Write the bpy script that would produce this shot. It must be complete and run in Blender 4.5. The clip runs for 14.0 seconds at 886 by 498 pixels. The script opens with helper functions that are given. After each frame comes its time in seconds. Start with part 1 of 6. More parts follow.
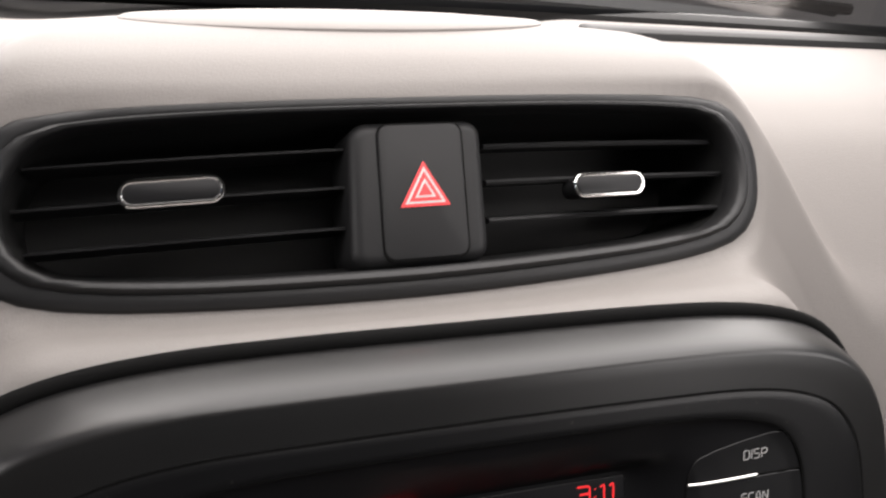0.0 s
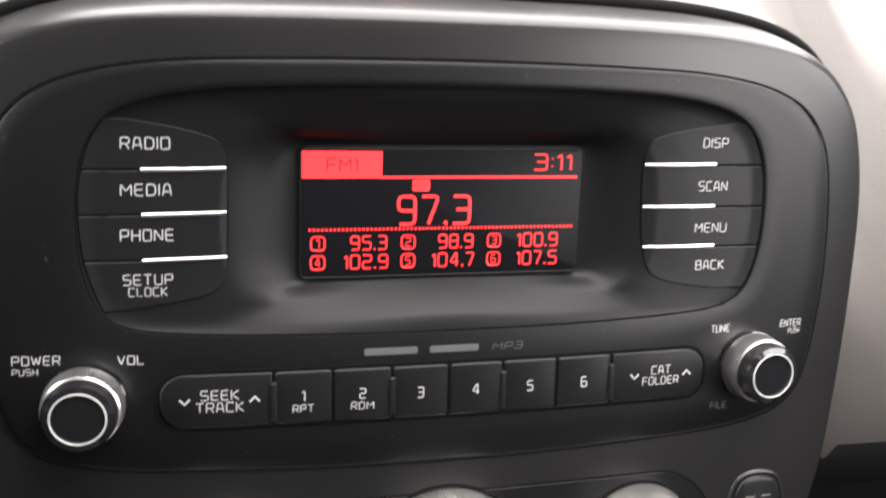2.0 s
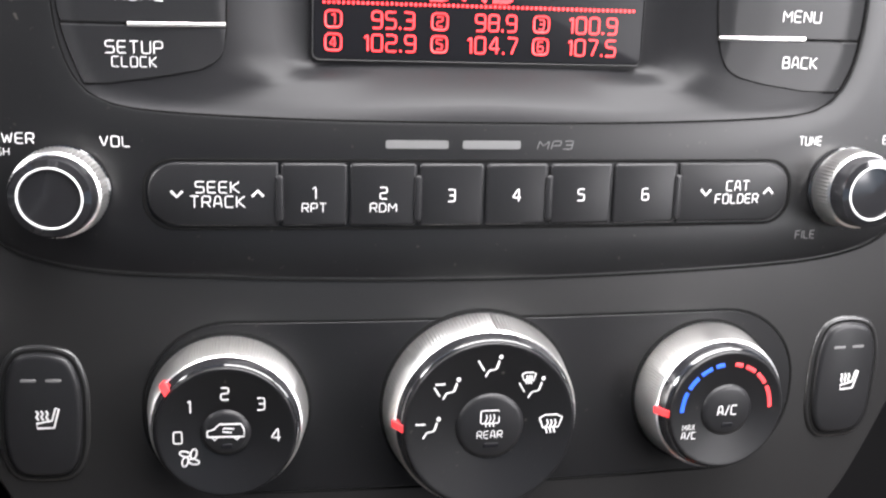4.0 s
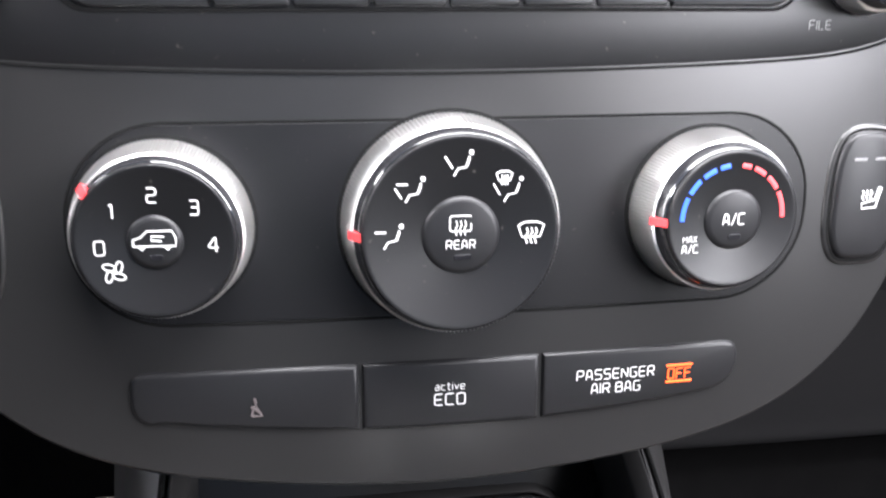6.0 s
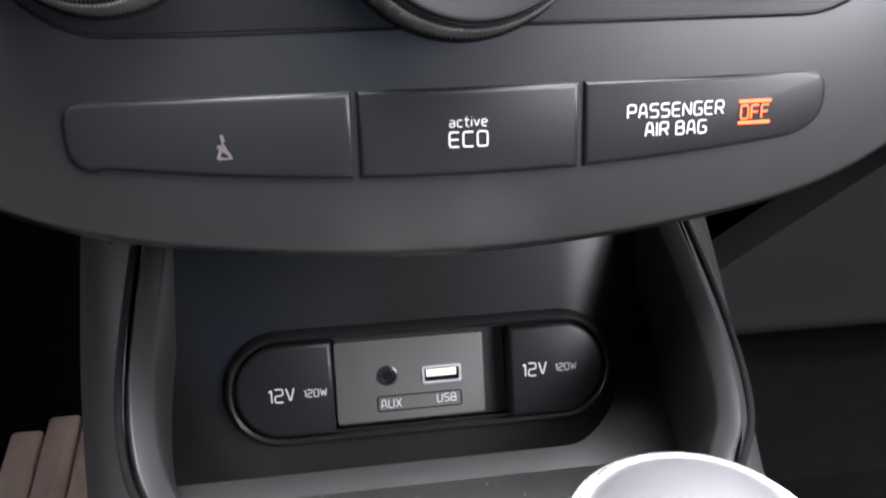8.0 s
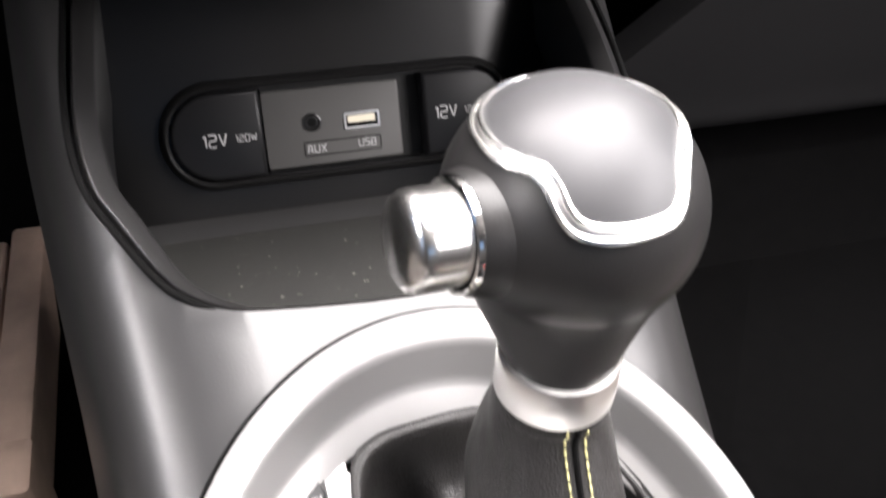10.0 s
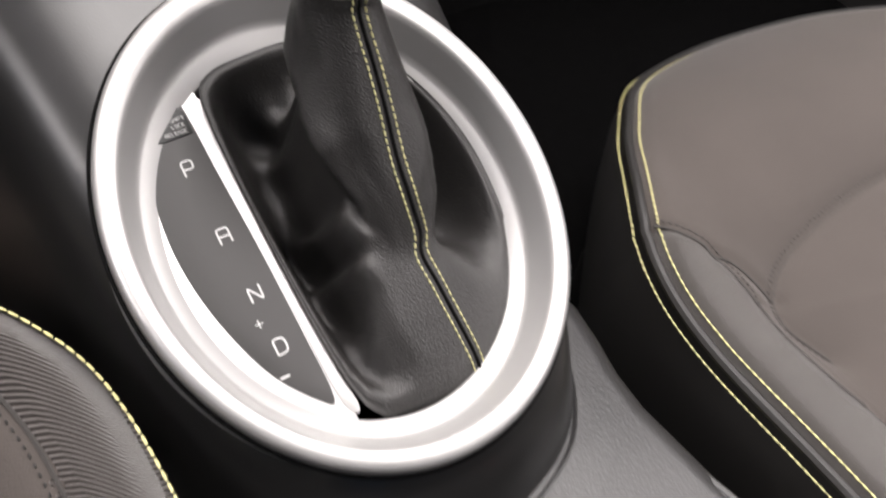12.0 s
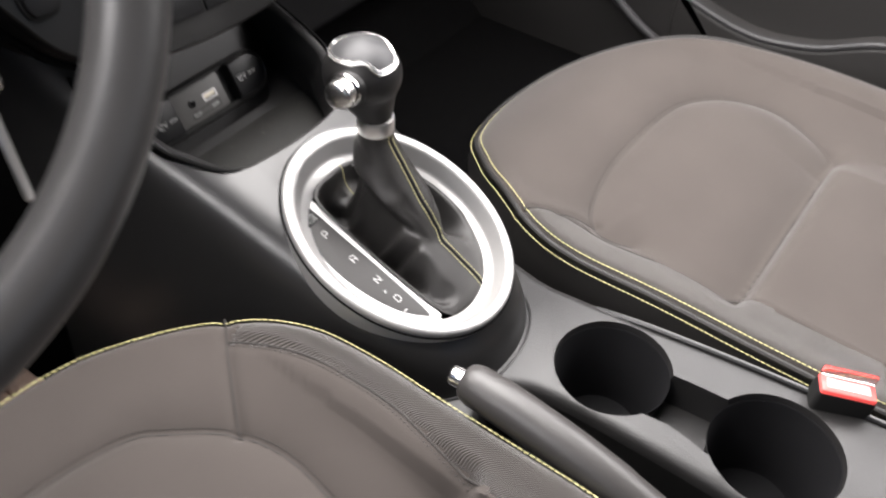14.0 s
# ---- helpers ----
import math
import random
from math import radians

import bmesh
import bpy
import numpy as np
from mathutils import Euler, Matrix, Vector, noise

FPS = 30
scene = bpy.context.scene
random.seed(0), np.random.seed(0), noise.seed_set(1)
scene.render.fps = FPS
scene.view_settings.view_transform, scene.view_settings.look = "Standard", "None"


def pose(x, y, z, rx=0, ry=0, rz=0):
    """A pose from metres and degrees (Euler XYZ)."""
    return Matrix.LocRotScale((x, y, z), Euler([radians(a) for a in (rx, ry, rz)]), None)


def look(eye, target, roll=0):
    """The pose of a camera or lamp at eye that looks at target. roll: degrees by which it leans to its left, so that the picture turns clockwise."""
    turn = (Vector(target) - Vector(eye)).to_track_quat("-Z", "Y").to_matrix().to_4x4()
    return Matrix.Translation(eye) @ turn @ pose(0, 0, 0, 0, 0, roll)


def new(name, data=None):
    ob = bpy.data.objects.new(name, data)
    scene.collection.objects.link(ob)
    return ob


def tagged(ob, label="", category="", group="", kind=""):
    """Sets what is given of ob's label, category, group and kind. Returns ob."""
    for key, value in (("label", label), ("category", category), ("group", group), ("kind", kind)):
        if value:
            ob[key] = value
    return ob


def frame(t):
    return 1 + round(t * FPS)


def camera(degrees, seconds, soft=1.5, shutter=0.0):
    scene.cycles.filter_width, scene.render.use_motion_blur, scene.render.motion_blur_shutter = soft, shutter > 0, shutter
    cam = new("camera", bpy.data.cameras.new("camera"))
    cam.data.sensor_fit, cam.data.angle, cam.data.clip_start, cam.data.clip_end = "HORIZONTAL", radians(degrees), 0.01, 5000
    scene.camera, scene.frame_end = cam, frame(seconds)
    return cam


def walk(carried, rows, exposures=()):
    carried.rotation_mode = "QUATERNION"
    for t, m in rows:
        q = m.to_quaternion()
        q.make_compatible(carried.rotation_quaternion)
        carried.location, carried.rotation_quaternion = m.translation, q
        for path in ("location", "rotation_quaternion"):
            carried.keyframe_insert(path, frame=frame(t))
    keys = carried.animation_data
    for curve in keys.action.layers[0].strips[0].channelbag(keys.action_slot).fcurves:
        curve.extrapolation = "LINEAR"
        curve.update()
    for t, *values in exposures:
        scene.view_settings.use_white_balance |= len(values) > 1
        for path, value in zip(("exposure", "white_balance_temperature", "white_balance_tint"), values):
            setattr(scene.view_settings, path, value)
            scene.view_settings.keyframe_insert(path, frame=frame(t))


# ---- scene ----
cam = camera(52.0, 14.0, 2.1, 0.4)
EXPOSURES = [(0, -1.06, 6600, 13), (1.0, 0.1, 6600, 12), (2.0, 0.22, 6550, 12), (2.5, 0.78, 6500, 12), (3.2, 1.05, 6400, 12), (5.5, 1.93, 6150, 13), (7.2, 2.08, 6050, 13), (9.5, 2.08, 6200, 12), (10.0, 1.48, 6500, 14), (10.5, 1.02, 6600, 14), (12.0, 0.22, 6600, 14), (13.0, 0.28, 6600, 13), (13.5, 0.54, 6550, 12), (14.0, 0.72, 6500, 12)]
PATH = [
    (0, (-0.117, -0.23, 0.899), (0.562, 1.488, 0.133), 5.9),
    (0.5, (-0.111, -0.236, 0.884), (0.473, 1.502, 0.085), 6.4),
    (1, (-0.094, -0.245, 0.86), (0.466, 1.485, 0.027), 7.1),
    (1.5, (-0.087, -0.276, 0.837), (0.444, 1.446, -0.032), 6.5),
    (2, (-0.083, -0.303, 0.82), (0.406, 1.413, -0.084), 6.8),
    (2.5, (-0.075, -0.304, 0.795), (0.369, 1.41, -0.136), 7.6),
    (3, (-0.063, -0.295, 0.77), (0.361, 1.418, -0.17), 7.5),
    (3.2, (-0.064, -0.29, 0.764), (0.344, 1.427, -0.178), 7.2),
    (5.3, (-0.057, -0.291, 0.716), (0.264, 1.376, -0.34), 4.4),
    (5.5, (-0.054, -0.291, 0.708), (0.278, 1.377, -0.345), 4.3),
    (6, (-0.046, -0.286, 0.688), (0.295, 1.383, -0.36), 4.1),
    (6.5, (-0.039, -0.278, 0.663), (0.286, 1.388, -0.393), 3.4),
    (7, (-0.04, -0.274, 0.645), (0.275, 1.392, -0.416), 2.3),
    (7.2, (-0.04, -0.271, 0.634), (0.268, 1.389, -0.438), 2.0),
    (9.3, (-0.041, -0.284, 0.597), (0.315, 1.247, -0.639), 3.4),
    (9.5, (-0.04, -0.297, 0.598), (0.34, 1.204, -0.668), 3.6),
    (9.7, (-0.046, -0.31, 0.597), (0.37, 1.148, -0.706), 3.9),
    (10, (-0.053, -0.326, 0.587), (0.413, 1.09, -0.746), 3.9),
    (10.5, (-0.062, -0.35, 0.577), (0.47, 0.988, -0.811), 3.9),
    (11, (-0.07, -0.376, 0.575), (0.526, 0.888, -0.856), 4.2),
    (11.5, (-0.089, -0.408, 0.578), (0.625, 0.751, -0.887), 6.6),
    (12, (-0.112, -0.434, 0.604), (0.709, 0.544, -0.936), 9.3),
    (12.5, (-0.156, -0.473, 0.653), (0.746, 0.339, -0.936), 8.8),
    (13, (-0.217, -0.495, 0.713), (0.756, 0.26, -0.863), 7.4),
    (13.5, (-0.288, -0.523, 0.756), (0.799, 0.232, -0.743), 6.8),
    (14, (-0.413, -0.553, 0.838), (0.784, 0.235, -0.556), 3.3),
]
walk(cam, [(t, look(eye, target, roll)) for t, eye, target, roll in PATH], EXPOSURES)


# ---- light ----
world = bpy.data.worlds.new("overcast_sky")
scene.world = world
world.use_nodes = True
wn = world.node_tree
sky = wn.nodes.new("ShaderNodeTexSky")
sky.sky_type, sky.sun_disc = "NISHITA", False
sky.sun_elevation, sky.sun_rotation = radians(59), radians(-34)
wn.nodes["Background"].inputs["Strength"].default_value = 0.05
wn.links.new(sky.outputs[0], wn.nodes["Background"].inputs["Color"])
sun = new("sun", bpy.data.lights.new("sun", "SUN"))
sun.data.energy, sun.data.angle, sun.data.color = 0.6, radians(20), (1.0, 0.95, 0.9)
sun.matrix_world = look((-1.0, 1.5, 3.0), (0, 0, 0.4))


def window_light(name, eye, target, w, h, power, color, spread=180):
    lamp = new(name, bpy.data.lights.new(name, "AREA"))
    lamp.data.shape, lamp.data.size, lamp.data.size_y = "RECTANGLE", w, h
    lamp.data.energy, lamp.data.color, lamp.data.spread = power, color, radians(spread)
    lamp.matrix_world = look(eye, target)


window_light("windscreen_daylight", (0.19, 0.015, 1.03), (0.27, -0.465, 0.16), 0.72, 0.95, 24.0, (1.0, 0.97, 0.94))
window_light("driver_window_daylight", (-0.74, -0.12, 0.96), (0.0, -0.07, 0.58), 0.5, 0.26, 1.35, (1.0, 0.97, 0.95), 64)
window_light("passenger_window_daylight", (0.74, -0.56, 1.02), (-0.2, -0.56, 0.45), 0.8, 0.36, 8.0, (1.0, 0.97, 0.95))
window_light("rear_window_daylight", (0.74, -0.98, 0.98), (-0.1, -0.1, 0.5), 0.42, 0.36, 2.4, (1.0, 0.97, 0.95))


# ---- materials ----
def mk(name, base, rough=0.5, metal=0.0, tone=0.12, big=18.0, grain=900.0, bump=0.15, depth=0.0002, coat=0.0, spec=0.5, wear=0.0, pattern="noise"):
    """Two scales of variation: broad patches in tone and roughness, fine grain in relief."""
    m = bpy.data.materials.new(name)
    m.use_nodes = True
    nt = m.node_tree
    bs = nt.nodes["Principled BSDF"]
    tc = nt.nodes.new("ShaderNodeTexCoord")
    patch = nt.nodes.new("ShaderNodeTexNoise")
    patch.inputs["Scale"].default_value, patch.inputs["Detail"].default_value = big, 4
    nt.links.new(tc.outputs["Object"], patch.inputs["Vector"])
    ramp = nt.nodes.new("ShaderNodeMix")
    ramp.data_type = "RGBA"
    ramp.inputs[6].default_value = (*[c * (1 - tone) for c in base], 1)
    ramp.inputs[7].default_value = (*[min(1, c * (1 + tone)) for c in base], 1)
    nt.links.new(patch.outputs["Fac"], ramp.inputs[0])
    nt.links.new(ramp.outputs[2], bs.inputs["Base Color"])
    rr = nt.nodes.new("ShaderNodeMapRange")
    rr.inputs["To Min"].default_value, rr.inputs["To Max"].default_value = max(0.02, rough - 0.03), min(1, rough + 0.03)
    nt.links.new(patch.outputs["Fac"], rr.inputs["Value"])
    nt.links.new(rr.outputs[0], bs.inputs["Roughness"])
    bs.inputs["Metallic"].default_value = metal
    bs.inputs["Specular IOR Level"].default_value = spec
    bs.inputs["Coat Weight"].default_value, bs.inputs["Coat Roughness"].default_value = coat, 0.06
    if bump:
        if pattern in ("ribs", "twill"):
            fine = nt.nodes.new("ShaderNodeTexWave")
            fine.inputs["Scale"].default_value, fine.inputs["Distortion"].default_value = grain, 0.3
            fine.bands_direction = "DIAGONAL"
            out = fine.outputs["Fac"]
        elif pattern == "leather":
            fine = nt.nodes.new("ShaderNodeTexVoronoi")
            fine.inputs["Scale"].default_value = grain
            out = fine.outputs["Distance"]
        else:
            fine = nt.nodes.new("ShaderNodeTexNoise")
            fine.inputs["Scale"].default_value, fine.inputs["Detail"].default_value = grain, 2
            out = fine.outputs["Fac"]
        if pattern == "twill":
            fold = nt.nodes.new("ShaderNodeVectorMath")
            fold.operation = "ABSOLUTE"
            nt.links.new(tc.outputs["Object"], fold.inputs[0])
            nt.links.new(fold.outputs[0], fine.inputs["Vector"])
        else:
            nt.links.new(tc.outputs["Object"], fine.inputs["Vector"])
        bn = nt.nodes.new("ShaderNodeBump")
        bn.inputs["Strength"].default_value, bn.inputs["Distance"].default_value = bump, depth
        nt.links.new(out, bn.inputs["Height"])
        nt.links.new(bn.outputs[0], bs.inputs["Normal"])
    if wear:
        speck = nt.nodes.new("ShaderNodeTexNoise")
        speck.inputs["Scale"].default_value, speck.inputs["Detail"].default_value = 420.0, 3
        nt.links.new(tc.outputs["Object"], speck.inputs["Vector"])
        cut = nt.nodes.new("ShaderNodeMapRange")
        cut.inputs["From Min"].default_value, cut.inputs["From Max"].default_value = 0.70, 0.76
        cut.inputs["To Max"].default_value = wear
        nt.links.new(speck.outputs["Fac"], cut.inputs["Value"])
        dust = nt.nodes.new("ShaderNodeMix")
        dust.data_type = "RGBA"
        dust.inputs[7].default_value = (0.45, 0.42, 0.36, 1)
        nt.links.new(cut.outputs[0], dust.inputs[0])
        nt.links.new(ramp.outputs[2], dust.inputs[6])
        nt.links.new(dust.outputs[2], bs.inputs["Base Color"])
    return m


def glow(name, color, strength):
    m = mk(name, color, 0.4, bump=0)
    bs = m.node_tree.nodes["Principled BSDF"]
    bs.inputs["Emission Color"].default_value = (*color, 1)
    bs.inputs["Emission Strength"].default_value = strength
    return m


def clear(name, tint=(1, 1, 1), rough=0.02):
    m = bpy.data.materials.new(name)
    m.use_nodes = True
    bs = m.node_tree.nodes["Principled BSDF"]
    bs.inputs["Base Color"].default_value = (*tint, 1)
    bs.inputs["Transmission Weight"].default_value, bs.inputs["Roughness"].default_value, bs.inputs["IOR"].default_value = 1.0, rough, 1.3
    return m


DASH = mk("dash_vinyl", (0.165, 0.152, 0.143), 0.62, tone=0.06, grain=1100, bump=0.35, depth=0.00025, pattern="leather")
FRAME = mk("vent_frame_plastic", (0.012, 0.012, 0.0125), 0.46, tone=0.10, grain=2600, bump=0.10, depth=0.0001, spec=0.35)
BEZEL = mk("bezel_satin_plastic", (0.0090, 0.0088, 0.0088), 0.33, tone=0.10, grain=2600, bump=0.10, depth=0.0001, spec=0.50)
FACE = mk("faceplate_black_plastic", (0.0046, 0.0046, 0.0050), 0.37, tone=0.12, grain=3000, bump=0.10, depth=0.0001, wear=0.06, spec=0.30)
KEY = mk("key_black_plastic", (0.0082, 0.0082, 0.0088), 0.38, tone=0.10, grain=3000, bump=0.06, depth=0.0001, spec=0.22)
GLOSS = mk("piano_black", (0.010, 0.010, 0.011), 0.10, tone=0.10, bump=0, coat=0.6)
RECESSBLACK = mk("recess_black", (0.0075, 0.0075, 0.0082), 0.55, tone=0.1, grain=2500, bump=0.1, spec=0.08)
COVE = mk("display_cove_plastic", (0.0065, 0.0065, 0.0072), 0.40, tone=0.1, grain=2600, bump=0.1, depth=0.0001, spec=0.16)
MATTE = mk("deep_black_plastic", (0.011, 0.011, 0.011), 0.55, bump=0.1, grain=2000, spec=0.25)
SEAM = mk("shadow_gap", (0.004, 0.004, 0.004), 0.9, bump=0, spec=0.08)
SILVER = mk("satin_silver", (0.86, 0.85, 0.83), 0.30, metal=1.0, tone=0.04, big=40, grain=3500, bump=0.05, depth=0.00005)
BRUSHED = mk("silver_paint", (0.45, 0.445, 0.44), 0.40, metal=0.6, tone=0.05, big=25, grain=4000, bump=0.06, depth=0.00005)
CHROME = mk("bright_chrome", (0.88, 0.87, 0.86), 0.10, metal=1.0, tone=0.03, bump=0)
WHITE = mk("white_print", (0.46, 0.46, 0.455), 0.5, tone=0.03, bump=0)
GREYPRINT = mk("grey_print", (0.085, 0.085, 0.085), 0.5, tone=0.05, bump=0)
REDPAINT = mk("red_print", (0.72, 0.045, 0.05), 0.4, tone=0.05, bump=0)
BLUEPAINT = mk("blue_print", (0.018, 0.085, 0.56), 0.4, tone=0.05, bump=0)
ORANGE = glow("amber_lamp", (1.0, 0.09, 0.01), 0.42)
LCDRED = glow("lcd_red", (1.0, 0.032, 0.036), 0.82)
LCDINK = mk("lcd_dark_ink", (0.12, 0.008, 0.01), 0.4, bump=0)
SCREEN = mk("lcd_glass_black", (0.006, 0.006, 0.007), 0.30, tone=0.1, bump=0, spec=0.08)
CONSOLE = mk("console_black_plastic", (0.0160, 0.0156, 0.0156), 0.33, tone=0.10, grain=1500, bump=0.08, depth=0.0002, spec=0.55, pattern="leather")
LOWER = mk("lower_dash_plastic", (0.030, 0.0295, 0.031), 0.55, tone=0.10, grain=1100, bump=0.25, depth=0.0002, spec=0.35, pattern="leather")
KNEE = mk("knee_panel_plastic", (0.021, 0.0206, 0.0215), 0.6, tone=0.10, grain=1100, bump=0.2, depth=0.0002, spec=0.25, pattern="leather")
DECK = mk("deck_grained_plastic", (0.0165, 0.016, 0.016), 0.40, tone=0.10, grain=900, bump=0.35, depth=0.0003, spec=0.5, pattern="leather")
MAT = mk("bin_rubber_mat", (0.017, 0.0167, 0.015), 0.65, tone=0.25, big=60, grain=900, bump=0.4, depth=0.0003, wear=0.55, pattern="ribs")
# Darker than the console plastic: the stack's shade is put into it.
BINWALL = mk("shaded_bin_wall_plastic", (0.0055, 0.0054, 0.0054), 0.30, tone=0.05, grain=1500, bump=0.04, depth=0.0001, spec=0.30)
BOOT = mk("boot_black_leather", (0.018, 0.017, 0.0165), 0.36, tone=0.16, grain=1700, bump=0.75, depth=0.0003, pattern="leather", spec=0.45)
WHEEL = mk("wheel_black_leather", (0.028, 0.0272, 0.0272), 0.36, tone=0.10, grain=1800, bump=0.15, depth=0.00015, pattern="leather")
KNOB = mk("knob_black_leather", (0.0115, 0.011, 0.011), 0.40, tone=0.10, grain=1800, bump=0.2, depth=0.00015, pattern="leather", spec=0.38)
BUTTON = mk("satin_chrome", (0.80, 0.79, 0.77), 0.24, metal=1.0, tone=0.04, bump=0)
KNOBCAP = mk("knob_cap_silver_grey", (0.048, 0.048, 0.050), 0.46, metal=0.22, tone=0.08, grain=3000, bump=0.1, depth=0.0001, spec=0.34)
GRIP = mk("grip_grey_leather", (0.038, 0.0355, 0.0345), 0.42, tone=0.10, grain=1400, bump=0.3, depth=0.0002, pattern="leather", spec=0.6)
SEAT = mk("seat_grey_fabric", (0.058, 0.050, 0.0455), 0.80, tone=0.16, big=12, grain=1500, bump=0.5, depth=0.0004, spec=0.15)
RIBBED = mk("seat_ribbed_fabric", (0.054, 0.047, 0.043), 0.78, tone=0.12, grain=300, bump=1.0, depth=0.0012, pattern="twill", spec=0.2)
SEATSIDE = mk("seat_side_vinyl", (0.013, 0.012, 0.0115), 0.6, tone=0.1, grain=1200, bump=0.3, depth=0.0003, pattern="leather")
SEATSEAM = mk("seat_seam_thread", (0.030, 0.027, 0.025), 0.8, bump=0)
STITCH = mk("lime_stitch_thread", (0.62, 0.58, 0.28), 0.7, tone=0.12, big=300, bump=0)
# Darker than real carpet: the footwell's shade is put into this colour.
CARPET = mk("shaded_black_carpet", (0.0042, 0.0041, 0.0042), 0.95, spec=0.0, tone=0.3, big=80, grain=1200, bump=0.8, depth=0.001)
WOOD = mk("weathered_board", (0.52, 0.38, 0.30), 0.75, tone=0.35, big=35, grain=260, bump=0.5, depth=0.0006)
LINER = mk("headliner_fabric", (0.14, 0.135, 0.13), 0.9, tone=0.06, grain=900, bump=0.2)
for cloth in (SEAT, RIBBED):
    cloth.node_tree.nodes["Principled BSDF"].inputs["Sheen Weight"].default_value = 0.25
    cloth.node_tree.nodes["Principled BSDF"].inputs["Sheen Roughness"].default_value = 0.4
GLASS = clear("window_glass")
CLEAR = clear("clear_plastic", (0.95, 0.95, 0.95), 0.08)
# Emission brightens the buckle button to paint in light; it is no lamp.
REDGLOW = glow("buckle_red_glow", (0.95, 0.10, 0.09), 0.35)
PAINT = mk("hood_silver_paint", (0.42, 0.42, 0.41), 0.35, metal=0.3, tone=0.3, big=7, grain=400, bump=0.1)


# ---- mesh tools ----
def thing(name, m=None, label="", category="", group="", kind=""):
    e = new(name)
    e.empty_display_size = 0.01
    e.matrix_world = m or Matrix()
    return tagged(e, label, category, group, kind)


def part(name, bm, material, parent=None, label="", scale=1.0, warp=None, angle=38, extra=()):
    """Links a bmesh as one mesh object under a thing or a part."""
    for v in bm.verts:
        if warp:
            v.co = warp(v.co)
        if scale != 1.0:
            v.co *= scale
    bmesh.ops.recalc_face_normals(bm, faces=bm.faces)
    me = bpy.data.meshes.new(name)
    bm.to_mesh(me)
    bm.free()
    for mt in (material, *extra):
        me.materials.append(mt)
    me.polygons.foreach_set("use_smooth", [True] * len(me.polygons))
    me.set_sharp_from_angle(angle=radians(angle))
    ob = new(name, me)
    if parent:
        ob.parent = parent
    return tagged(ob, label) if label else ob


def loft(loops, closed=True, cap0=False, cap1=False, bm=None):
    bm = bm or bmesh.new()
    rows = [[bm.verts.new(p) for p in lp] for lp in loops]
    n = len(rows[0])
    for a, b in zip(rows, rows[1:]):
        for i in range(n if closed else n - 1):
            j = (i + 1) % n
            bm.faces.new((a[i], a[j], b[j], b[i]))
    if cap0:
        bm.faces.new(rows[0][::-1])
    if cap1:
        bm.faces.new(rows[-1])
    return bm


def ccw(o):
    area = sum(a[0] * b[1] - b[0] * a[1] for a, b in zip(o, o[1:] + o[:1]))
    return o if area > 0 else o[::-1]


def inset(o, d):
    out, n = [], len(o)
    for i in range(n):
        (ax, ay), (bx, by), (cx, cy) = o[i - 1], o[i], o[(i + 1) % n]
        e1, e2 = Vector((bx - ax, by - ay)), Vector((cx - bx, cy - by))
        if e1.length < 1e-9 or e2.length < 1e-9:
            out.append((bx, by))
            continue
        e1.normalize(), e2.normalize()
        nn = Vector((-e1.y - e2.y, e1.x + e2.x))
        if nn.length < 1e-6:
            nn = Vector((-e1.y, e1.x))
        nn.normalize()
        k = d / max(0.5, nn.dot(Vector((-e1.y, e1.x))))
        out.append((bx + nn.x * k, by + nn.y * k))
    return out


def at_w(o, w):
    return [(x, y, w) for x, y in o]


def slab(o, w0, w1, r=0.6, steps=3, bm=None):
    """A plate on the outline from w0 up to w1, with its front edge rounded by r."""
    o = ccw(list(o))
    loops = [at_w(o, w0), at_w(o, w1 - r)]
    for k in range(1, steps + 1):
        a = math.pi / 2 * k / steps
        loops.append(at_w(inset(o, r * (1 - math.cos(a))), w1 - r + r * math.sin(a)))
    return loft(loops, True, True, True, bm)


def ringplate(outer, inner, w0, w1, bm=None):
    """A flat band between two outlines with the same count of corners."""
    return loft([at_w(outer, w0), at_w(outer, w1), at_w(inner, w1), at_w(inner, w0)], True, False, False, bm)


def dense(o, step=5.0):
    """A closed outline with no edge longer than step."""
    out = []
    for (x0, y0), (x1, y1) in zip(o, list(o[1:]) + [o[0]]):
        n = max(1, int(math.hypot(x1 - x0, y1 - y0) / step))
        out += [(x0 + (x1 - x0) * k / n, y0 + (y1 - y0) * k / n) for k in range(n)]
    return out


def strip_plate(o, w0, w1, r=0.5, n=72, m=1):
    """A plate on a wide outline, built of upright strips so that it can be bowed."""
    xs = [p[0] for p in o]
    lo_x, hi_x = min(xs), max(xs)
    loops = []
    for k in range(n + 1):
        x = lo_x + (hi_x - lo_x) * (0.5 - 0.5 * math.cos(math.pi * (0.02 + 0.96 * k / n)))
        ys = [y0 + (y1 - y0) * (x - x0) / (x1 - x0) for (x0, y0), (x1, y1) in zip(o, list(o[1:]) + [o[0]]) if (x0 - x) * (x1 - x) <= 0 and x0 != x1]
        a, b = min(ys), max(ys)
        e = min(r, (b - a) / 4)
        loops.append([(x, a, w0), (x, a, w1 - r), *[(x, a + e + (b - a - 2 * e) * j / m, w1) for j in range(m + 1)], (x, b, w1 - r), (x, b, w0)])
    return loft(loops, True, True, True)


def rrect(cx, cy, w, h, r, n=6):
    o = []
    for sx, sy, a0 in ((1, 1, 0), (-1, 1, 90), (-1, -1, 180), (1, -1, 270)):
        for k in range(n + 1):
            a = radians(a0 + 90 * k / n)
            o.append((cx + sx * (w / 2 - r) + r * math.cos(a), cy + sy * (h / 2 - r) + r * math.sin(a)))
    return o


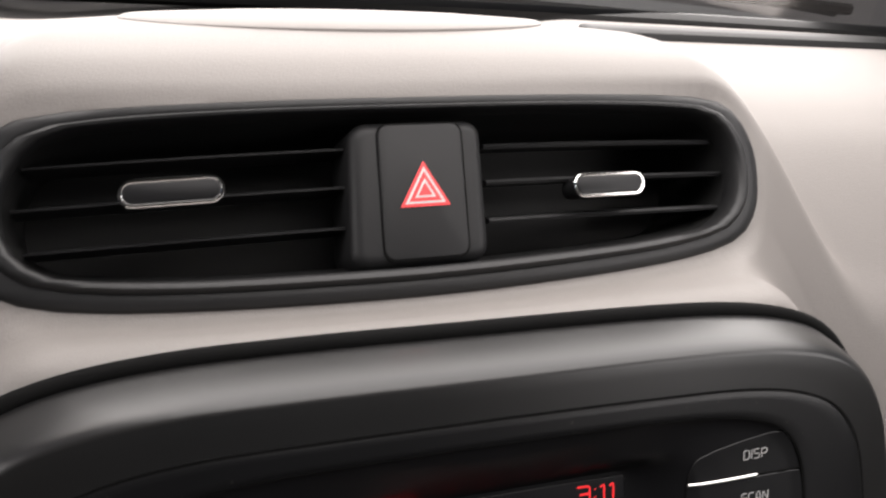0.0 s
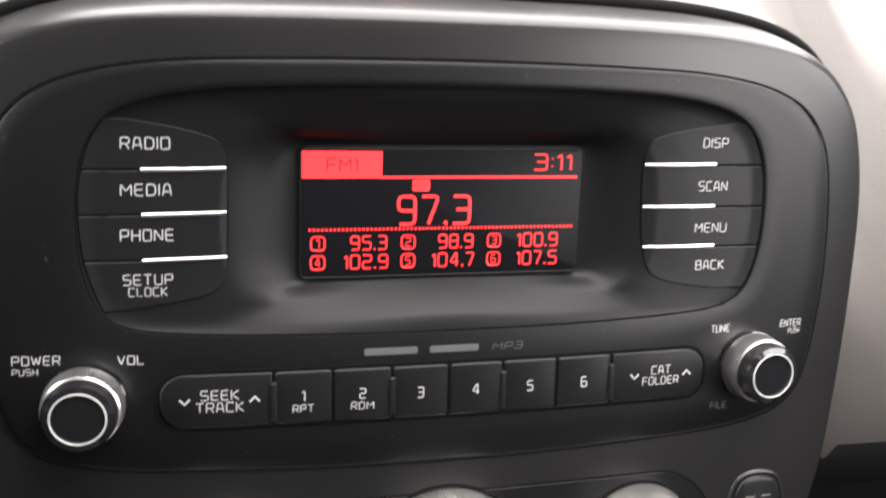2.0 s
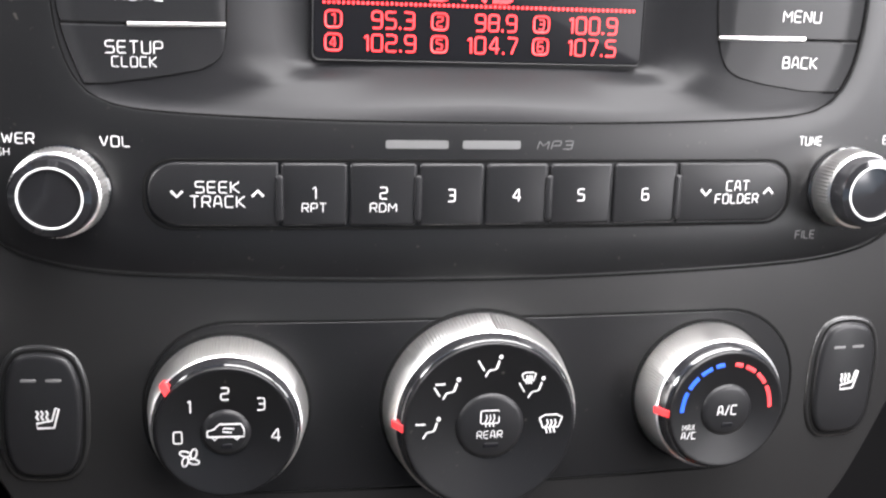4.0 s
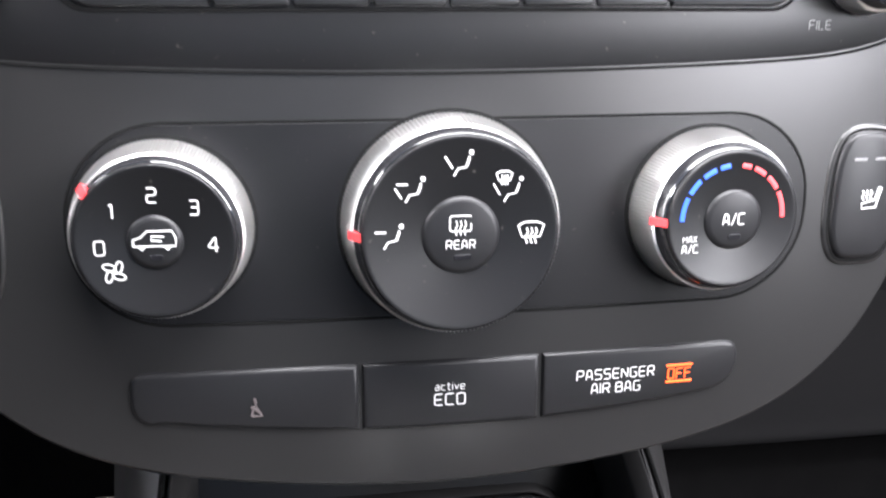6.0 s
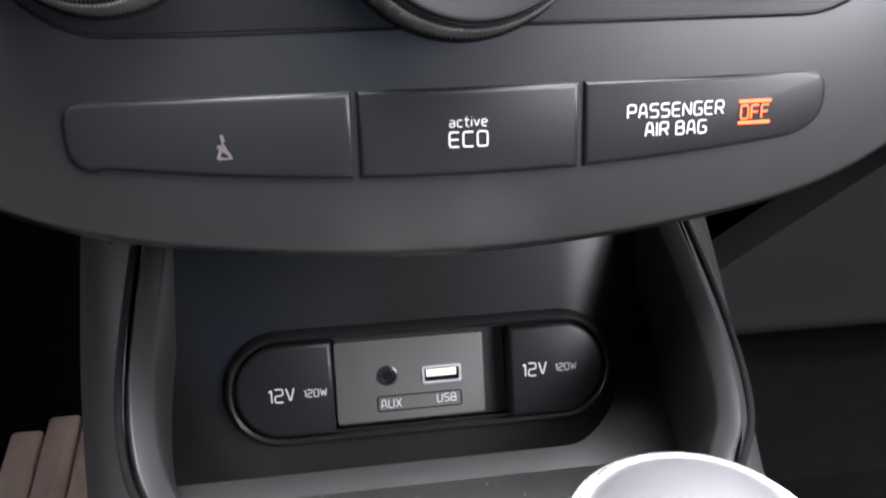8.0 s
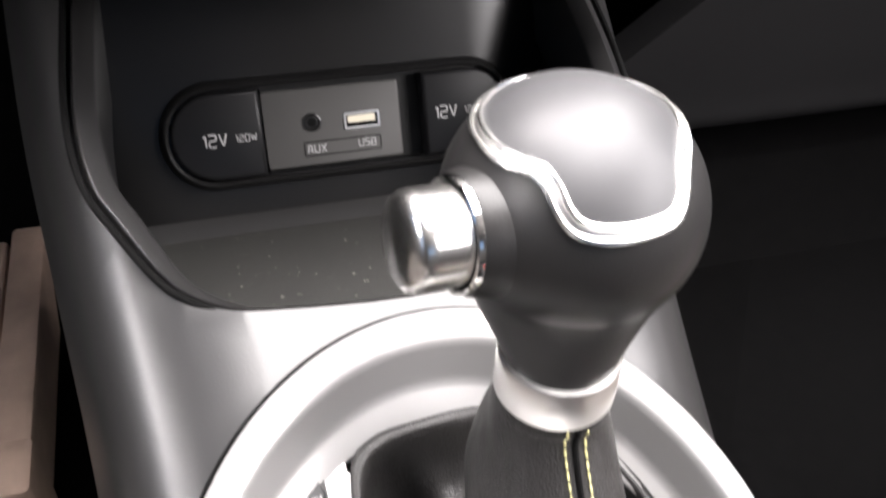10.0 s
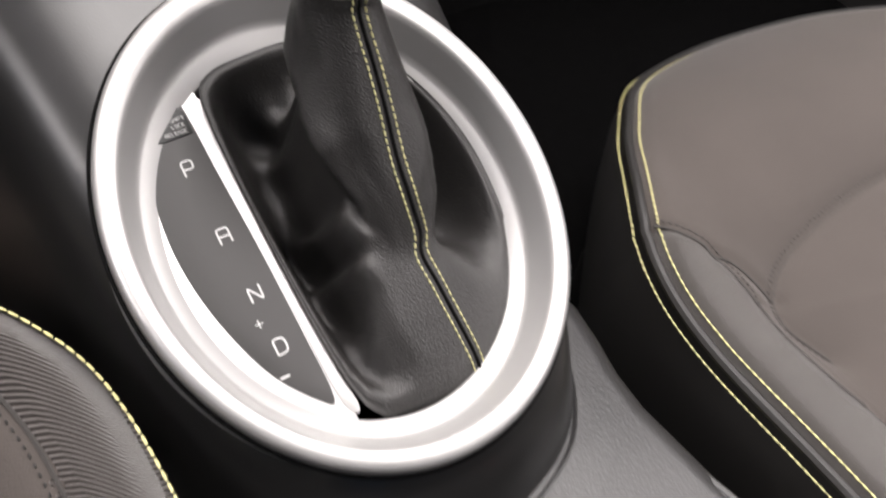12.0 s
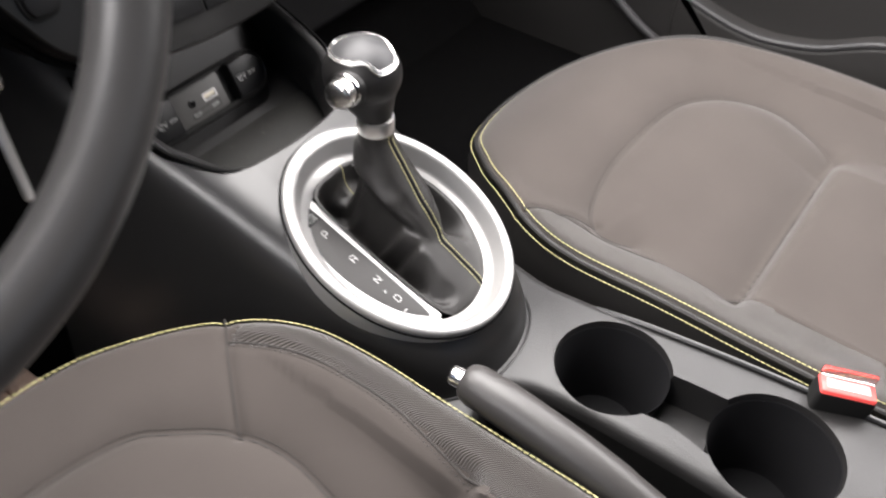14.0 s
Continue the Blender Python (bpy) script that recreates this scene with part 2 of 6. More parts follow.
def oval(cx, cy, a, b, n=64):
    return [(cx + a * math.cos(2 * math.pi * k / n), cy + b * math.sin(2 * math.pi * k / n)) for k in range(n)]


def curve(pts, per=6, closed=True):
    """A smooth line through the points (any dimension)."""
    pts = [Vector(p) for p in pts]
    n, out = len(pts), []
    for i in range(n if closed else n - 1):
        if closed:
            a, b, c, d = pts[i - 1], pts[i], pts[(i + 1) % n], pts[(i + 2) % n]
        else:
            a, b, c, d = pts[max(0, i - 1)], pts[i], pts[i + 1], pts[min(n - 1, i + 2)]
        for k in range(per):
            t = k / per
            out.append(tuple(0.5 * ((2 * b) + (c - a) * t + (2 * a - 5 * b + 4 * c - d) * t * t + (3 * b - 3 * c + d - a) * t ** 3)))
    if not closed:
        out.append(tuple(pts[-1]))
    return out


def mirrored(half):
    """A closed outline from its right half, given from top to bottom."""
    return list(half) + [(-x, y) for x, y in half[::-1] if abs(x) > 1e-9]


def byangle(o, cx, cy, n=120):
    """The outline resampled at even angles round a centre, so that two outlines can be joined."""
    out, m = [], len(o)
    for k in range(n):
        a = 2 * math.pi * k / n
        dx, dy = math.cos(a), math.sin(a)
        best = None
        for i in range(m):
            (x0, y0), (x1, y1) = o[i], o[(i + 1) % m]
            x0, y0, x1, y1 = x0 - cx, y0 - cy, x1 - cx, y1 - cy
            den = dx * (y1 - y0) - dy * (x1 - x0)
            if abs(den) < 1e-12:
                continue
            t = (x0 * (y1 - y0) - y0 * (x1 - x0)) / den
            s = (x0 * dy - y0 * dx) / den
            if t > 0 and -1e-9 <= s <= 1 + 1e-9 and (best is None or t > best):
                best = t
        out.append((cx + dx * best, cy + dy * best))
    return out


def lathe(profile, cx=0.0, cy=0.0, n=64, tooth=0.0, rows=(), bm=None, cap0=True, cap1=True):
    """Turned round the axis at cx, cy. rows: the rows of the profile that carry teeth."""
    loops = []
    for i, (r, w) in enumerate(profile):
        loops.append([(cx + (r + (tooth if i in rows and k % 2 else 0)) * math.cos(2 * math.pi * k / n), cy + (r + (tooth if i in rows and k % 2 else 0)) * math.sin(2 * math.pi * k / n), w) for k in range(n)])
    return loft(loops, True, cap0, cap1, bm)


def tube(path, r, n=8, closed=False, flat=1.0, bm=None):
    """A round bar along a path; r is one radius or one for each point. flat squeezes it along z."""
    path = [Vector(p) if len(p) == 3 else Vector((*p, 0)) for p in path]
    m = len(path)
    rs = r if isinstance(r, (list, tuple)) else [r] * m
    loops, up = [], None
    for i, p in enumerate(path):
        t = (path[(i + 1) % m] - path[i - 1]) if closed else (path[min(m - 1, i + 1)] - path[max(0, i - 1)])
        t.normalize()
        if up is None:
            up = Vector((0, 0, 1)) if abs(t.z) < 0.9 else Vector((0, 1, 0))
        side = t.cross(up).normalized()
        up = side.cross(t).normalized()
        loop = []
        for k in range(n):
            a = 2 * math.pi * (k + 0.5) / n
            loop.append(p + side * rs[i] * math.cos(a) + up * rs[i] * math.sin(a) * flat)
        loops.append(loop)
    if closed:
        return loft(loops + [loops[0]], True, False, False, bm)
    return loft(loops, True, True, True, bm)


def box(x0, x1, y0, y1, z0, z1, r=0.002, bm=None):
    return slab(rrect((x0 + x1) / 2, (y0 + y1) / 2, x1 - x0, y1 - y0, min(r, (x1 - x0) / 2.1, (y1 - y0) / 2.1), 3), z0, z1, min(r, (z1 - z0) / 2.1), 2, bm)


GLYPHS = {
    "A": "0,0 0.9,6 3.1,6 4,0|0.5,2 3.5,2", "B": "0,0 0,6 3.7,6 3.7,3.1 0,3.1|3,3.1 4,3.1 4,0 0,0", "C": "4,6 0,6 0,0 4,0",
    "D": "0,0 0,6 2.8,6 4,4.9 4,1.1 2.8,0 0,0", "E": "3.8,6 0,6 0,0 3.8,0|0,3 3.5,3", "F": "3.9,6 0,6 0,0|0,3 3.4,3",
    "G": "4,6 0,6 0,0 4,0 4,3 2.2,3", "H": "0,0 0,6|4,0 4,6|0,3 4,3", "I": "0,0 0,6", "K": "0,0 0,6|3.9,6 0.4,3.1 4.1,0",
    "L": "0,6 0,0 3.6,0", "M": "0,0 0,6 2.4,2.2 4.8,6 4.8,0", "N": "0,0 0,6 4,0 4,6", "O": "2,0 0,0 0,6 4,6 4,0 2,0",
    "P": "0,0 0,6 4,6 4,2.6 0,2.6", "R": "0,0 0,6 4,6 4,2.7 0,2.7|2.2,2.7 4,0", "S": "4,6 0,6 0,3.1 4,3.1 4,0 0,0",
    "T": "0,6 4.2,6|2.1,6 2.1,0", "U": "0,6 0,0 4,0 4,6", "V": "0,6 2,0 4,6", "W": "0,6 1.3,0 2.7,5 4,0 5.3,6", "X": "0,0 4,6|0,6 4,0",
    "0": "2,0 0,0 0,6 4,6 4,0 2,0", "1": "0,4.8 1.3,6 1.3,0", "2": "0,6 4,6 4,3.1 0,3.1 0,0 4,0", "3": "0,6 4,6 4,0 0,0|0.8,3.1 4,3.1",
    "4": "3.2,0 3.2,6 2.6,6 0,1.8 4.2,1.8", "5": "4,6 0,6 0,3.3 4,3.3 4,0 0,0", "6": "3.6,6 0,6 0,0 4,0 4,3.2 0,3.2", "7": "0,6 4,6 1.6,0",
    "9": "4,2.9 0,2.9 0,6 4,6 4,0 0.4,0", "8": "2,0 0,0 0,6 4,6 4,0 2,0|0,3.1 4,3.1", ".": "0,0 0.25,0 0.25,0.3 0,0.3 0,0", ":": "0,1.2 0,1.6|0,4.2 0,4.6",
    "/": "0,-0.3 2.6,6.3", "r": "0,0 0,6 4,6 4,0|0,2.8 4,2.8", "+": "0,3 4,3|2,1 2,5", " ": "",
    "a": "0.3,4 3.2,4 3.2,0 0,0 0,2.2 3.2,2.2", "c": "3,4 0,4 0,0 3,0", "t": "1,5.8 1,0 2.6,0|0,4.1 2.6,4.1", "i": "0,0 0,4|0,5.5 0,5.8",
    "v": "0,4 1.6,0 3.2,4", "e": "0,2.1 3.2,2.1 3.2,4 0,4 0,0 3,0"}


def eased(pts, r=1.05):
    """A line with its corners rounded."""
    out = [pts[0]]
    for a, b, c in zip(pts, pts[1:], pts[2:]):
        a, b, c = Vector(a), Vector(b), Vector(c)
        p, q = b.lerp(a, min(0.45, r / max(1e-6, (a - b).length))), b.lerp(c, min(0.45, r / max(1e-6, (c - b).length)))
        out += [tuple(p), tuple((p + 2 * b + q) / 4), tuple(q)]
    return out + [pts[-1]]


def words(name, body, cx, cy, w, h, z, material, parent, scale=0.001, warp=None, slant=0.0, weight=0.058):
    """Square-built lettering, fitted into a box of w by h round cx, cy."""
    lines, x, gap = [], 0.0, 1.7
    for ch in body:
        strokes_of = [[tuple(float(c) for c in p.split(",")) for p in ln.split()] for ln in GLYPHS[ch].split("|") if ln]
        wide = max([p[0] for ln in strokes_of for p in ln], default=0.8)
        lines += [[(px + x, py) for px, py in eased(ln)] for ln in strokes_of]
        x += wide + gap
    xs, ys = [p[0] for ln in lines for p in ln], [p[1] for ln in lines for p in ln]
    x0, x1, y0, y1, r = min(xs), max(xs), min(ys), max(ys), weight * h
    bm = bmesh.new()
    for ln in lines:
        pts = []
        for px, py in ln:
            y = cy + (py - (y0 + y1) / 2) / max(1e-6, y1 - y0) * (h - 2 * r)
            pts.append((cx + ((px - (x0 + x1) / 2) / (x1 - x0) * (w - 2 * r) if x1 - x0 > 1e-6 else 0) + slant * (y - cy), y, z - 0.1 * r))
        tube(pts, r, 6, False, 0.2, bm)
    return part(name, bm, material, parent, scale=scale, warp=warp)


def strokes(name, lines, r, z, material, parent, scale=0.001, warp=None, label=""):
    """Printed line work: each line is a list of points, drawn as a flat raised bar."""
    bm = bmesh.new()
    for ln in lines:
        tube([(x, y, z) for x, y in ln], r, 6, False, 0.25, bm)
    return part(name, bm, material, parent, label, scale=scale, warp=warp)


# ---- frames of the two faces, in which u runs right, v up the face and w out of it ----
def face_frame(origin, rise):
    v = Vector((0, rise, 1)).normalized()
    u = Vector((1, 0, 0))
    w = u.cross(v)
    return Matrix.Translation(origin) @ Matrix((u, v, w)).transposed().to_4x4()


F_STACK = face_frame((0, -0.0404, 0.62), 0.33)
F_VENT = face_frame((0, 0.088, 0.79), 0.55)
F_SOCKET = face_frame((0, -0.0335, 0.386), 0.54)
TILT = 0.384
F_RING = Matrix.Translation((0.0, -0.2414, 0.359)) @ pose(0, 0, 0, math.degrees(TILT))


def lean(co):
    """The stack's face stands a hair out of level and is bowed in plan."""
    dip = 0.00035 * co.x * co.x
    return Vector((co.x + 0.0025 * dip * (co.x + 70), co.y + 0.013 * co.x * min(1.0, max(0.0, (co.y + 130) / 150)), co.z - dip))


def bow(co):
    """The vent's face is bowed in plan and follows the dashboard's line."""
    return Vector((co.x, co.y + 0.034 * co.x, co.z - 0.0006 * co.x * co.x))


# ---- shell of the cabin ----
def wall_with_opening(name, outer, inner, m, t, material, label, category):
    o, i = byangle(outer, *OPEN_C, 48), byangle(inner, *OPEN_C, 48)
    bm = loft([at_w(o, 0), at_w(o, t), at_w(i, t), at_w(i, 0), at_w(o, 0)])
    ob = part(name, bm, material)
    ob.matrix_world = m
    return tagged(ob, label, category, kind="structure")


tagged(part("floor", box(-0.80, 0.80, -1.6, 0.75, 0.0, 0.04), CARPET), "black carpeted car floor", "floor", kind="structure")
OPEN_C = (0, 0.30)
wall_with_opening("ceiling", rrect(0, 0, 1.6, 1.4, 0.05), rrect(0, 0.30, 0.10, 0.06, 0.02), pose(0, -1.16, 1.31), 0.03, LINER, "grey fabric headliner with a small lamp cut-out", "ceiling")
OPEN_C = (0.35, 0.32)
for side, nm in ((-1, "wall_left"), (1, "wall_right")):
    wall_with_opening(nm, rrect(0, 0, 2.4, 1.3, 0.03), rrect(0.12, 0.30, 1.5, 0.42, 0.08) if side > 0 else rrect(0.30, 0.29, 1.2, 0.58, 0.08), pose(side * 0.78, -0.60, 0.66, 90, 0, 90), 0.03 * side, SEATSIDE, "black vinyl car door with a window opening", "door")
OPEN_C = (0, 0.3)
wall_with_opening("wall_back", rrect(0, 0, 1.62, 1.3, 0.03), rrect(0, 0.3, 1.1, 0.4, 0.08), pose(0, -1.75, 0.66, 90, 0, 0), 0.03, SEATSIDE, "dark rear wall with a window opening", "wall")
pocket = thing("door_pocket", label="black moulded map pocket on the passenger door", category="door pocket", kind="structure")
pocket_o = curve([(-0.16, 0.222), (-0.183, 0.209), (-0.274, 0.190), (-0.36, 0.203), (-0.441, 0.238), (-0.56, 0.262), (-0.62, 0.22), (-0.60, 0.09), (-0.30, 0.07), (-0.17, 0.12)], 6)
part("panel", slab(pocket_o, -0.004, 0.034, 0.010, 4), SEATSIDE, pocket, warp=lambda co: Vector((0.782 - co.z, co.x, co.y)))
part("lip", tube([(0.752, y, z) for y, z in curve([(-0.16, 0.222), (-0.183, 0.209), (-0.274, 0.190), (-0.36, 0.203), (-0.441, 0.238), (-0.56, 0.262)], 6, False)], 0.0045, 8), LOWER, pocket, "grey rounded lip of the pocket")
part("kick_trim", tube([(0.760, y, z) for y, z in curve([(-0.02, 0.215), (-0.045, 0.190), (-0.07, 0.167), (-0.105, 0.144), (-0.14, 0.127), (-0.20, 0.105)], 6, False)], 0.007, 10), LOWER, pocket, "grey rounded trim ahead of the pocket")
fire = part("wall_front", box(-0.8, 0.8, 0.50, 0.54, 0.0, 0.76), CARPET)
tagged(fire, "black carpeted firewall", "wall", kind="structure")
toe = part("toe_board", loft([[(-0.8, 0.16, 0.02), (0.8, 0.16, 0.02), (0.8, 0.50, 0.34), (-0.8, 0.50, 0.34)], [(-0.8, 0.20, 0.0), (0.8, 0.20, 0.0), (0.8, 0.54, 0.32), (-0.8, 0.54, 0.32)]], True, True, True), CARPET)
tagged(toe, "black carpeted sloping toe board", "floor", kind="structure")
wind = part("window_1", loft([[(-0.72, 0.50, 0.79), (0.72, 0.50, 0.79), (0.62, -0.46, 1.32), (-0.62, -0.46, 1.32)], [(-0.72, 0.503, 0.794), (0.72, 0.503, 0.794), (0.62, -0.457, 1.324), (-0.62, -0.457, 1.324)]], True, True, True), GLASS)
wind.visible_shadow = False
tagged(wind, "clear windscreen over the dashboard", "window", kind="structure")
hood = part("hood", loft([[(x, y, 0.80 - 0.16 * (y - 0.55) ** 2 - 0.05 * x * x) for x in np.linspace(-0.8, 0.8, 24)] for y in np.linspace(0.58, 1.7, 16)], False), PAINT)
tagged(hood, "pale silver painted car hood outside", "hood", kind="structure")
ground = part("ground", box(-400, 400, -400, 400, -0.42, -0.40, 0.001), mk("pale_gravel", (0.40, 0.37, 0.34), 0.9, tone=0.4, big=0.6, grain=20, bump=0.4))
tagged(ground, "pale gravel ground outside the car", "ground", kind="structure")
# The distance is made to glow, standing in for bright daylight outside.
sky_m = mk("glowing_distance", (0.75, 0.72, 0.68), 0.9, tone=0.25, big=0.35, bump=0)
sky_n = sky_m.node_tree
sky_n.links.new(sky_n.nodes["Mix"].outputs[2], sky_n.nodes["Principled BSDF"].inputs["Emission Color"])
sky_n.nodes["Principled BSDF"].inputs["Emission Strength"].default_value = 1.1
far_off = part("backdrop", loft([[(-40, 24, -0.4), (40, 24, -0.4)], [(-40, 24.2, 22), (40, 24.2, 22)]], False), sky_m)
tagged(far_off, "pale glowing backdrop of trees and sky far outside", "backdrop", kind="structure")
for k, (xa, xb) in enumerate(((-0.55, 0.05), (0.12, 0.62))):
    wiper = thing("wiper", label="black wiper blade resting on the windscreen base", category="wiper", group="wipers")
    part("blade", tube([(xa, 0.56, 0.812), ((xa + xb) / 2, 0.555, 0.818), (xb, 0.55, 0.808)], 0.006, 6), MATTE, wiper)
    part("arm", tube([(xb, 0.57, 0.802), ((xa + xb) / 2, 0.565, 0.826)], 0.005, 6), MATTE, wiper)


# ---- dashboard ----
SIDE = [(0.16, 0.36), (0.085, 0.46), (0.064, 0.58), (0.086, 0.68), (0.116, 0.725), (0.150, 0.765), (0.178, 0.786), (0.22, 0.798), (0.30, 0.803), (0.42, 0.799), (0.50, 0.796)]
MIDDLE = [(0.06, 0.55), (0.05, 0.66), (0.036, 0.725), (0.037, 0.742), (0.046, 0.748), (0.060, 0.748), (0.070, 0.755), (0.084, 0.783), (0.100, 0.811), (0.109, 0.823), (0.124, 0.831), (0.155, 0.835), (0.20, 0.832), (0.30, 0.815), (0.42, 0.797), (0.50, 0.794)]


def resample(pts, n):
    pts = [Vector((*p, 0)) for p in curve(pts, 8, False)]
    d = [0.0]
    for a, b in zip(pts, pts[1:]):
        d.append(d[-1] + (b - a).length)
    out = []
    for k in range(n):
        s, i = d[-1] * k / (n - 1), 0
        while i < len(d) - 2 and d[i + 1] < s:
            i += 1
        out.append(pts[i].lerp(pts[i + 1], (s - d[i]) / max(1e-9, d[i + 1] - d[i])))
    return out


VENT_OUT = curve(mirrored([(0, 30.6), (70, 31), (122, 30.8), (147, 29), (160, 22), (168, 9), (170, -4), (168, -19), (161, -30), (149, -37), (122, -42.3), (70, -46), (0, -47.7)]), 5)
VENT_IN = curve(mirrored([(0, 24.6), (70, 24.8), (112, 24.2), (134, 22.6), (146, 17), (153, 6), (154.5, -3), (153, -14.5), (146, -23.5), (133, -29.5), (94, -33.6), (50, -35.4), (0, -36.3)]), 5)


def inside(o, x, y):
    hit, j = False, len(o) - 1
    for i in range(len(o)):
        (xi, yi), (xj, yj) = o[i], o[j]
        if (yi > y) != (yj > y) and x < (xj - xi) * (y - yi) / (yj - yi) + xi:
            hit = not hit
        j = i
    return hit


dashboard = thing("dashboard", label="grey textured vinyl dashboard with a raised centre pod", category="dashboard", kind="structure")
side_p, mid_p = resample(SIDE, 220), resample(MIDDLE, 220)
inv_vent, vent_mid = F_VENT.inverted(), inset(ccw(VENT_OUT), 3.0)
columns = []
for x in np.concatenate([np.linspace(-0.78, -0.26, 14), np.linspace(-0.25, 0.25, 200), np.linspace(0.26, 0.78, 14)]):
    s = min(1.0, max(0.0, (0.235 - abs(x)) / 0.085))
    s = s * s * (3 - 2 * s)
    col = []
    for i, (a, b) in enumerate(zip(side_p, mid_p)):
        f = min(1.0, max(0.0, (i / 219 - 0.42) / 0.14))
        s = min(1.0, max(0.0, (0.30 - 0.06 * f - abs(x)) / (0.16 - 0.05 * f)))
        s = s * s * (3 - 2 * s)
        p = a.lerp(b, s)
        g = min(1.0, max(0.0, (i / 219 - 0.26) / 0.10))
        y, z = p.x + (0.18 + 0.36 * g) * x * x * s, p.y - (0.10 + 0.28 * f) * x * x * s
        z += 0.034 * x * s * 0.6
        col.append((x, y, z))
    columns.append(col)
pad = loft(columns, False)
# the opening of the vent is cut out along its frame
hidden, outline_fine = set(), byangle(inset(ccw(VENT_OUT), 0.5), 0, -7, 360)
for v in pad.verts:
    q = inv_vent @ v.co * 1000
    if abs(q.z) < 70 and inside(vent_mid, q.x, q.y - 0.034 * q.x):
        hidden.add(v)
for v in pad.verts:
    q = inv_vent @ v.co * 1000
    if abs(q.z) < 70 and v not in hidden:
        n = min(outline_fine, key=lambda p: (p[0] - q.x) ** 2 + (p[1] - q.y + 0.034 * q.x) ** 2)
        d = math.hypot(n[0] - q.x, n[1] + 0.034 * n[0] - q.y)
        if d < 9.0:
            floor_w = -0.0006 * q.x ** 2 - 1.6
            q.z = floor_w + (q.z - floor_w) * (d / 9.0) ** 2 if q.z > floor_w else q.z
            v.co = F_VENT @ (q * 0.001)
bmesh.ops.delete(pad, geom=[f for f in pad.faces if all(v in hidden for v in f.verts)], context="FACES")
fine = byangle(vent_mid, 0, -7, 720)
for v in hidden:
    if v.is_valid:
        q = inv_vent @ v.co * 1000
        n = min(fine, key=lambda p: (p[0] - q.x) ** 2 + (p[1] - q.y + 0.034 * q.x) ** 2)
        v.co = F_VENT @ (Vector((n[0], n[1] + 0.034 * n[0], min(q.z, -0.0006 * n[0] ** 2 - 2.5))) * 0.001)
for f in pad.faces:
    if f.calc_center_median().z < 0.475:
        f.material_index = 1
part("pad", pad, DASH, dashboard, angle=60, extra=(LOWER,))


def pod_top(x, y):
    """Height of the pod's upper side."""
    z = 0.83
    for a, b in zip(mid_p[100:], mid_p[101:]):
        if a.x <= y <= b.x:
            z = a.y + (b.y - a.y) * (y - a.x) / max(1e-9, b.x - a.x)
    return z - 0.38 * x * x + 0.0204 * x


lid_loops = []
for f, h in ((1.0, -0.001), (0.995, 0.0012), (0.97, 0.0020), (0.6, 0.0022), (0.01, 0.0022)):
    ring = [(-0.012 + 0.10 * f * math.cos(a), 0.192 + 0.050 * f * math.sin(a)) for a in np.linspace(0, 2 * math.pi, 65)[:-1]]
    lid_loops.append([(x, y, pod_top(x, y - 0.54 * x * x) + h) for x, y in ring])
part("tray_lid", loft(lid_loops, True, False, True), DASH, dashboard, "smooth oval grey lid on the pod")
part("defroster_strip", tube([(x, 0.455 - 0.10 * x * x, 0.800) for x in np.linspace(-0.75, 0.75, 30)], 0.012, 8, False, 0.6), MATTE, dashboard, "black defroster strip under the windscreen")
for xa in (0.20, -0.55):
    part("defroster_grille", box(xa, xa + 0.33, 0.33, 0.36, 0.797, 0.8085, 0.004), MATTE, dashboard, "black slotted defroster grille")

knee = []
for y, z in curve([(0.120, 0.44), (0.150, 0.37), (0.178, 0.29), (0.204, 0.21), (0.214, 0.175), (0.228, 0.162), (0.252, 0.160)], 5, False):
    left = 0.251 + 0.75 * (z - 0.262)
    knee.append([(left - 0.004, y + 0.03, z)] + [(left + (0.77 - left) * k / 12, y + 0.02 * (k / 12 - 0.4) ** 2, z) for k in range(13)])
part("knee_panel", loft(knee, False), KNEE, dashboard, "dark grey panel under the glove box", angle=60)

# ---- air vent ----
SLAT = mk("vent_slat_plastic", (0.009, 0.009, 0.0095), 0.42, tone=0.1, grain=2500, bump=0.1, spec=0.3)
HAZARD = mk("hazard_key_black", (0.009, 0.009, 0.0095), 0.5, tone=0.1, grain=3000, bump=0.1, depth=0.0001, spec=0.25)
vent = thing("air_vent", F_VENT, "black twin air vent with chrome-edged tabs in the dashboard", "air vent")
va, vb = byangle(VENT_OUT, 0, -7, 160), byangle(VENT_IN, 0, -7, 160)
vmid0, vmid1, vstep0, vstep1, vmid2, vmid3 = [[tuple(Vector(p).lerp(Vector(q), f)) for p, q in zip(va, vb)] for f in (0.12, 0.42, 0.56, 0.62, 0.74, 0.88)]
part("frame", loft([at_w(va, -12), at_w(va, -1.0), at_w(vmid0, 0.6), at_w(vmid1, 1.0), at_w(vstep0, 0.6), at_w(vstep1, 2.6), at_w(vmid2, 3.8), at_w(vmid3, 3.5), at_w(vb, 1.4), at_w(vb, -12)]), FRAME, vent, scale=0.001, warp=bow, angle=50)
back = inset(ccw(vb), 3)
part("duct", loft([at_w(vb, -10), at_w(back, -22), at_w(back, -60)], True, False, True), MATTE, vent, scale=0.001, warp=bow)


def clip_line(o, v, lo, hi):
    xs = [u for u in np.linspace(lo, hi, 220) if inside(o, u, v)]
    return (min(xs), max(xs))


